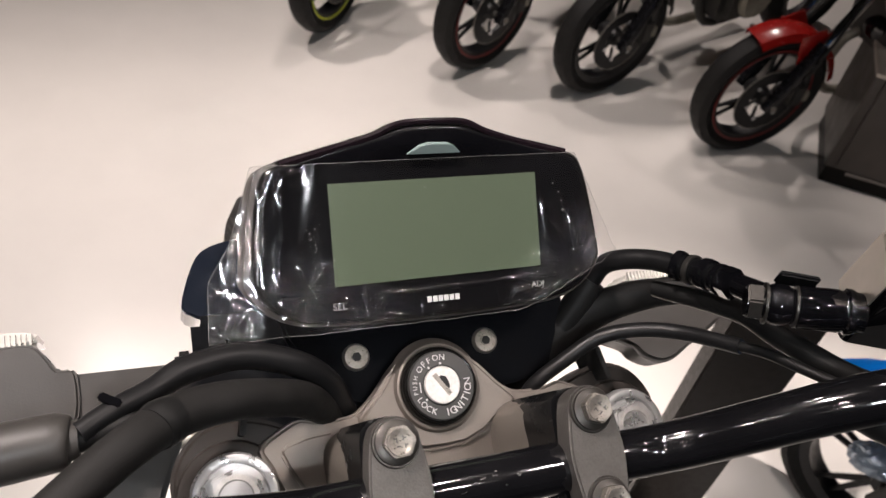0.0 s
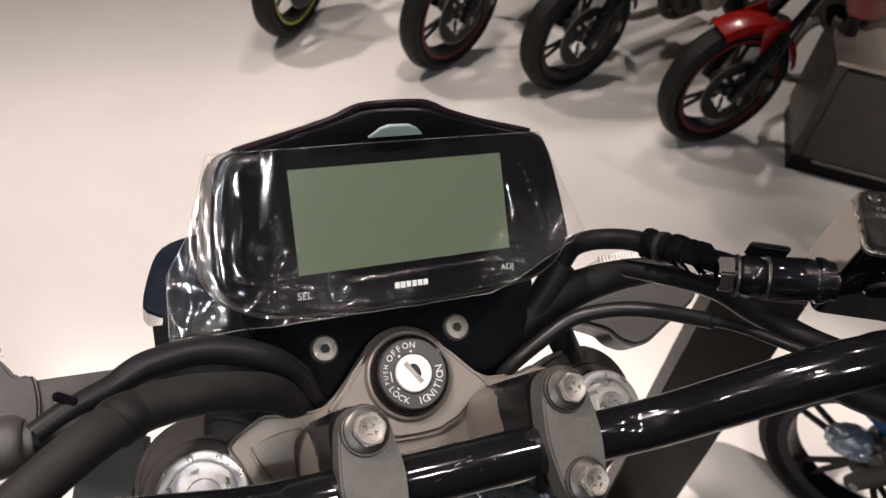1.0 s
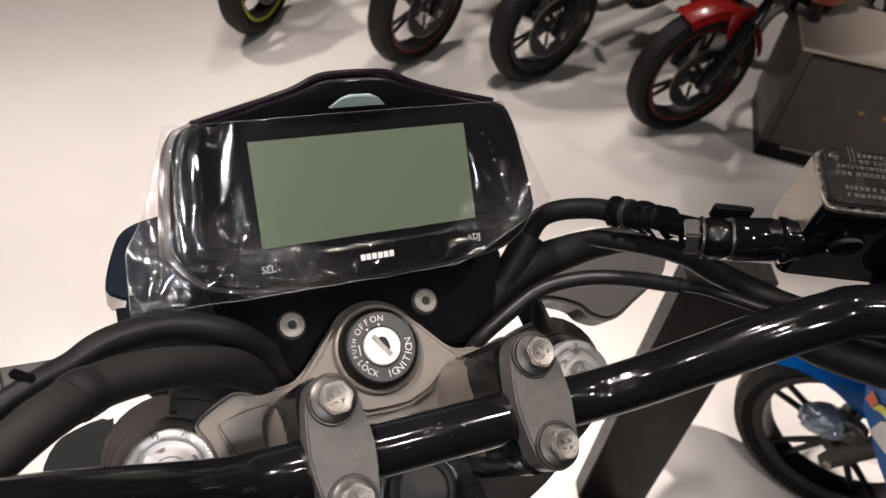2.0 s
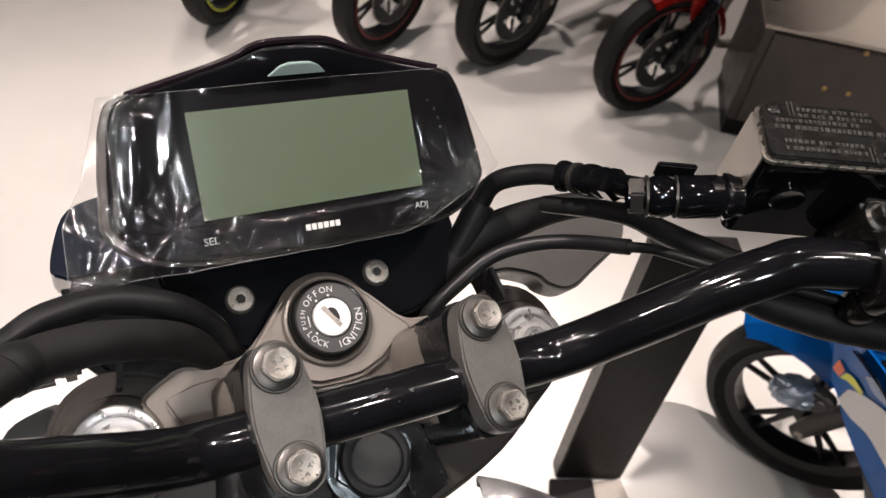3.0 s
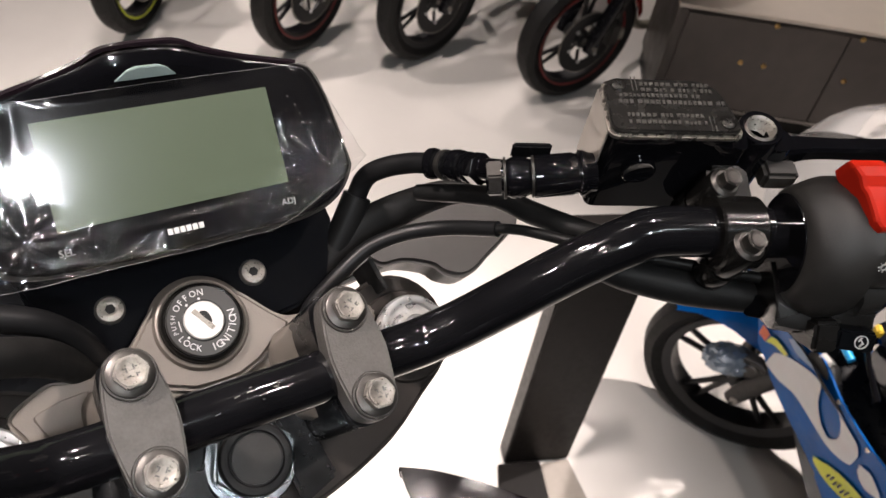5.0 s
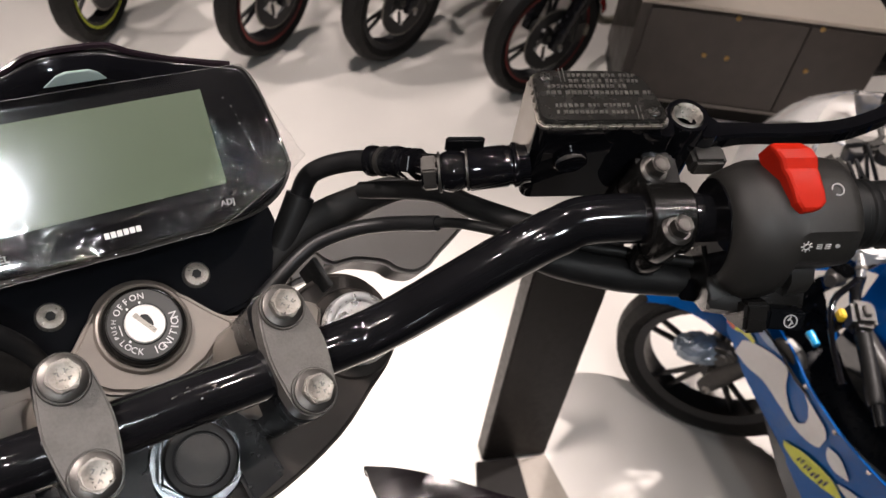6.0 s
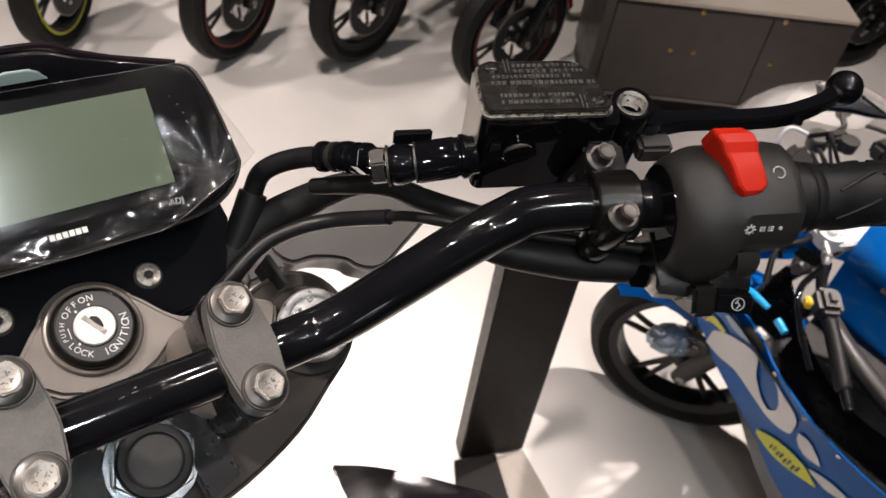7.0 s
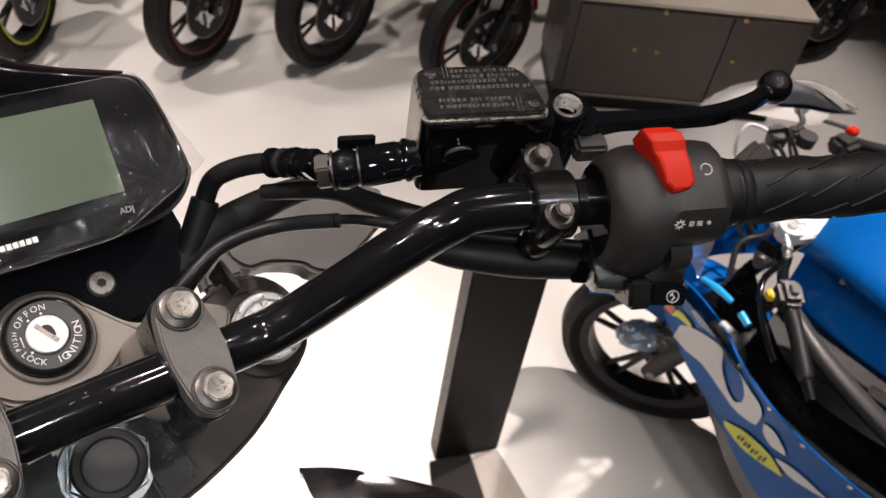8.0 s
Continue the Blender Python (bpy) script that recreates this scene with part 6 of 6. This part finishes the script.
part("tank_cap", lathe([(0.0, 0.0), (0.045, 0.0), (0.045, 0.006), (0.03, 0.009), (0.0, 0.009)], along((1.42, 0.93, 1.07), (0, 0, 1)), 28), DARKCAST, blue)
mark = bmesh.new()
for i in range(6):
    block((0.012, 0.010, 0.002), basis((1.262 + 0.012 * i, 0.872 - 0.014 * i, 0.996 - 0.002 * i), (0.65, -0.76, 0), (0.4, 0.35, 0.8)), 0, mark)
part("tank_mark", mark, PINGREY, blue, "grey maker's mark", flat=True)

# steering head with clip-on bars
part("top_clamp", prism(curved([(-0.13, 0.0), (-0.09, 0.05), (0.09, 0.05), (0.13, 0.0), (0.10, -0.045), (0.0, -0.07), (-0.10, -0.045)], 3), -0.012, 0.012, basis((1.345, 1.125, 0.955), (0.788, 0.616, 0), (-0.616, 0.788, 0)), 0.004), SILVERPAINT, blue, "silver top clamp")
for s in (-1, 1):
    c = Vector((1.345, 1.125, 0.96)) + Vector((0.788, 0.616, 0)) * (0.105 * s)
    part("fork_top", lathe([(0.0, -0.02), (0.030, -0.02), (0.030, 0.014), (0.022, 0.016), (0.020, 0.010), (0.0, 0.010)], Matrix.Translation(c), 24), SILVERPAINT, blue)
    part("fork_bolt", prism(ring_outline(0.012, 6), 0.0, 0.02, Matrix.Translation(c), 0.001), CHROME, blue)
part("left_clip_on", sweep([(1.225, 0.995, 0.945), (1.185, 0.945, 0.95), (1.160, 0.880, 0.945), (1.135, 0.735, 0.905)], 0.012, 14, 4), DARKCAST, blue)
part("left_grip", sweep([(1.158, 0.850, 0.938), (1.150, 0.800, 0.925), (1.135, 0.725, 0.905), (1.133, 0.712, 0.902)], [0.0165, 0.016, 0.0165, 0.014], 18, 4), RUBBER, blue, "black rubber grip")
part("left_bar_end", sweep([(1.133, 0.712, 0.902), (1.126, 0.672, 0.892)], [0.012, 0.011], 14, 2), DARKCAST, blue)
part("left_switch", block((0.05, 0.06, 0.05), pose(1.165, 0.885, 0.948, 10, 0, -12), 0.010), MATTBLACK, blue)
part("switch_rocker", block((0.016, 0.022, 0.010), pose(1.165, 0.880, 0.976, 10, 0, -12), 0.002), ENGINE, blue)
part("pass_button", block((0.014, 0.022, 0.020), pose(1.122, 0.888, 0.955, 0, 0, -12), 0.003), YELLOWPART, blue, "yellow button")
part("clutch_lever", sweep([(1.200, 0.975, 0.955), (1.130, 0.930, 0.945), (1.098, 0.850, 0.925), (1.085, 0.760, 0.905)], [0.008, 0.007, 0.006, 0.006], 12, 4), GLOSSBLACK, blue)
part("right_clip_on", sweep([(1.465, 1.255, 0.945), (1.54, 1.30, 0.95), (1.60, 1.36, 0.95), (1.72, 1.34, 0.93)], 0.014, 14, 4), DARKCAST, blue)
part("right_switch", block((0.07, 0.06, 0.05), pose(1.585, 1.355, 0.95, 0, 0, 20), 0.012), MATTBLACK, blue)
part("red_stop_switch", block((0.03, 0.026, 0.02), pose(1.607, 1.375, 0.978, 0, 0, 20), 0.004), RED, blue, "red stop switch")
part("right_grip", sweep([(1.62, 1.36, 0.95), (1.76, 1.33, 0.925)], 0.017, 16, 2), RUBBER, blue)
part("clutch_perch", loft_x([(0.0, 0.012, 0.0, 0.014), (0.02, 0.020, 0.004, 0.020), (0.05, 0.022, 0.0, 0.022), (0.075, 0.012, -0.004, 0.014)], 14), PINGREY, blue, "grey clutch lever perch").matrix_local = pose(1.150, 0.985, 0.945, 0, 20, 35)
for k in range(3):
    part("perch_rib", block((0.004, 0.046, 0.010), pose(1.164 + 0.011 * k, 0.995 + 0.008 * k, 0.966, 0, 20, 35), 0.0015), DARKCAST, blue)
part("adjuster", sweep([(1.215, 0.985, 0.955), (1.220, 1.005, 0.968), (1.226, 1.030, 0.975)], [0.008, 0.010, 0.007], 14, 3), CHROME, blue, "bright cable adjuster")
part("adjuster_nut", prism(ring_outline(0.013, 6), -0.004, 0.004, along((1.219, 1.000, 0.965), (0.01, 0.045, 0.02)), 0.001), STEEL, blue)
part("horn_wire", sweep([(1.10, 0.99, 0.90), (1.13, 1.04, 0.95), (1.19, 1.05, 0.96), (1.26, 1.10, 0.93)], 0.007, 10, 5), RUBBER, blue)
part("fork_clamp_bolt", lathe([(0.0, 0.0), (0.010, 0.0), (0.010, 0.008), (0.005, 0.009), (0.004, 0.004), (0.0, 0.004)], along((1.285, 1.060, 0.967), (0, 0, 1)), 18), CHROME, blue)
rng = random.Random(3)
for i in range(9):
    x, y = 1.16 + 0.035 * i, 1.04 + 0.03 * i + 0.04 * rng.random()
    part("control_cable", sweep([(x, y, 0.93), (x - 0.03, y + 0.06, 0.97 + 0.03 * rng.random()), (x + 0.04, y + 0.10, 0.90), (x + 0.10, y + 0.10, 0.80)], 0.005, 8, 4), RUBBER, blue)
part("meter_cluster", block((0.17, 0.07, 0.05), pose(1.26, 1.27, 0.97, 30, 0, 38), 0.015), MATTBLACK, blue, "black meter cluster")
part("reservoir", lathe([(0.0, 0.0), (0.022, 0.0), (0.024, 0.03), (0.0, 0.032)], along((1.45, 1.34, 0.97), (0, 0, 1)), 20), PINGREY, blue)
scr = [[(1.005, 0.965, 0.935), (1.04, 1.28, 0.93), (1.25, 1.53, 0.94), (1.56, 1.44, 0.95)],
       [(1.040, 1.010, 0.99), (1.11, 1.29, 1.03), (1.28, 1.48, 1.05), (1.54, 1.39, 1.03)],
       [(1.090, 1.080, 1.04), (1.19, 1.30, 1.10), (1.33, 1.40, 1.13), (1.53, 1.32, 1.09)]]
ws = part("windscreen", sheet(fine_rows([[Vector(p) for p in r] for r in scr]), 0), SCREEN, blue, "clear windscreen", sharp=180)
ws.visible_shadow = False
part("screen_edge", sweep([(1.040, 0.995, 0.898), (1.057, 0.962, 0.902), (1.074, 0.921, 0.902)], [0.005, 0.008, 0.006], 12, 4, squash=0.5), SCREENBLUE, blue, "bright cyan screen edge")
part("screen_edge", sweep([(1.078, 0.888, 0.902), (1.082, 0.858, 0.898)], [0.009, 0.008], 12, 3), SCREENBLUE, blue)
# far side of the screen with its dark lower rim
side = [[(1.365, 1.395, 1.055), (1.440, 1.385, 1.055), (1.510, 1.375, 1.045), (1.585, 1.375, 1.035)],
        [(1.345, 1.400, 1.090), (1.430, 1.385, 1.095), (1.500, 1.375, 1.080), (1.580, 1.378, 1.042)],
        [(1.335, 1.410, 1.115), (1.415, 1.400, 1.120), (1.490, 1.390, 1.100), (1.583, 1.382, 1.046)]]
part("screen_side", sheet(fine_rows([[Vector(p) for p in r] for r in side]), 0.003), SCREENSIDE, blue, "hazy curved side of the screen", sharp=180)
part("screen_rim", sweep(side[0], [0.006, 0.008, 0.007, 0.003], 12, 4), NAVY, blue, "dark navy rim of the screen")
part("screen_rim", sweep(side[2], [0.002, 0.002, 0.0025, 0.002], 10, 4), DARKCAST, blue)
part("reservoir", lathe([(0.0, 0.0), (0.026, 0.0), (0.028, 0.035), (0.024, 0.040), (0.0, 0.041)], along((1.405, 1.385, 0.945), (-0.2, -0.1, 1)), 22), ENGINE, blue, "dark brake fluid reservoir")
part("lever_perch", block((0.075, 0.035, 0.03), pose(1.475, 1.415, 0.95, 0, 10, 25), 0.008), ENGINE, blue)
part("brake_lever", sweep([(1.49, 1.43, 0.955), (1.56, 1.47, 0.95), (1.68, 1.44, 0.93)], [0.008, 0.006, 0.006], 12, 4), ENGINE, blue)
part("reservoir_hose", sweep([(1.315, 1.395, 0.90), (1.305, 1.40, 0.95), (1.33, 1.41, 0.985), (1.39, 1.39, 0.97)], 0.005, 10, 4), SILVERPAINT, blue, "pale clear hose")
part("seat", loft_x([(0.0, 0.09, 0.84, 0.05), (-0.2, 0.12, 0.83, 0.05), (-0.45, 0.10, 0.92, 0.05)]), MATTBLACK, blue).matrix_local = pose(1.68, 0.58, 0, 0, 0, 128)
part("rear_tyre", lathe([(0.217, -0.05), (0.255, -0.07), (0.284, -0.05), (0.295, 0.0), (0.284, 0.05), (0.255, 0.07), (0.215, 0.05), (0.215, -0.05)], along((2.02, 0.20, 0.295), (0.788, 0.616, 0)), 48, None, False), TYRE, blue)

# tail and rear wheel of the sport motorcycle
TAILF = basis((1.345, 1.125, 0), (-0.616, 0.788, 0), (-0.788, -0.616, 0))
for name, stations, mat in (("tail_fairing", [(-0.55, 0.10, 0.76, 0.06), (-0.85, 0.13, 0.80, 0.07), (-1.15, 0.09, 0.92, 0.06), (-1.38, 0.03, 1.00, 0.03)], BLUEPAINT), ("crankcase", [(-0.20, 0.10, 0.42, 0.12), (-0.35, 0.14, 0.40, 0.16), (-0.60, 0.13, 0.40, 0.15), (-0.80, 0.08, 0.42, 0.08)], ENGINE)):
    bm = loft_x(stations)
    bm.transform(TAILF)
    part(name, bm, mat, blue)
for s in (-1, 1):
    part("swingarm", sweep([TAILF @ Vector((-0.70, s * 0.10, 0.40)), TAILF @ Vector((-1.14, s * 0.10, 0.295))], 0.024, 12, 2), ENGINE, blue)
wheel = along((2.02, 0.20, 0.295), (0.788, 0.616, 0))
part("rear_rim", lathe([(0.19, -0.05), (0.218, -0.055), (0.218, 0.055), (0.19, 0.05), (0.19, -0.05)], wheel, 48, None, False), RIM, blue)
part("rear_hub", lathe([(0.0, -0.10), (0.05, -0.10), (0.05, 0.10), (0.0, 0.10)], wheel, 24), RIM, blue)
for i in range(5):
    a = 2 * math.pi * i / 5
    part("rear_spoke", sweep([wheel @ Vector((0.04 * math.cos(a), 0.04 * math.sin(a), 0)), wheel @ Vector((0.2 * math.cos(a), 0.2 * math.sin(a), 0))], 0.012, 8, 2), RIM, blue)
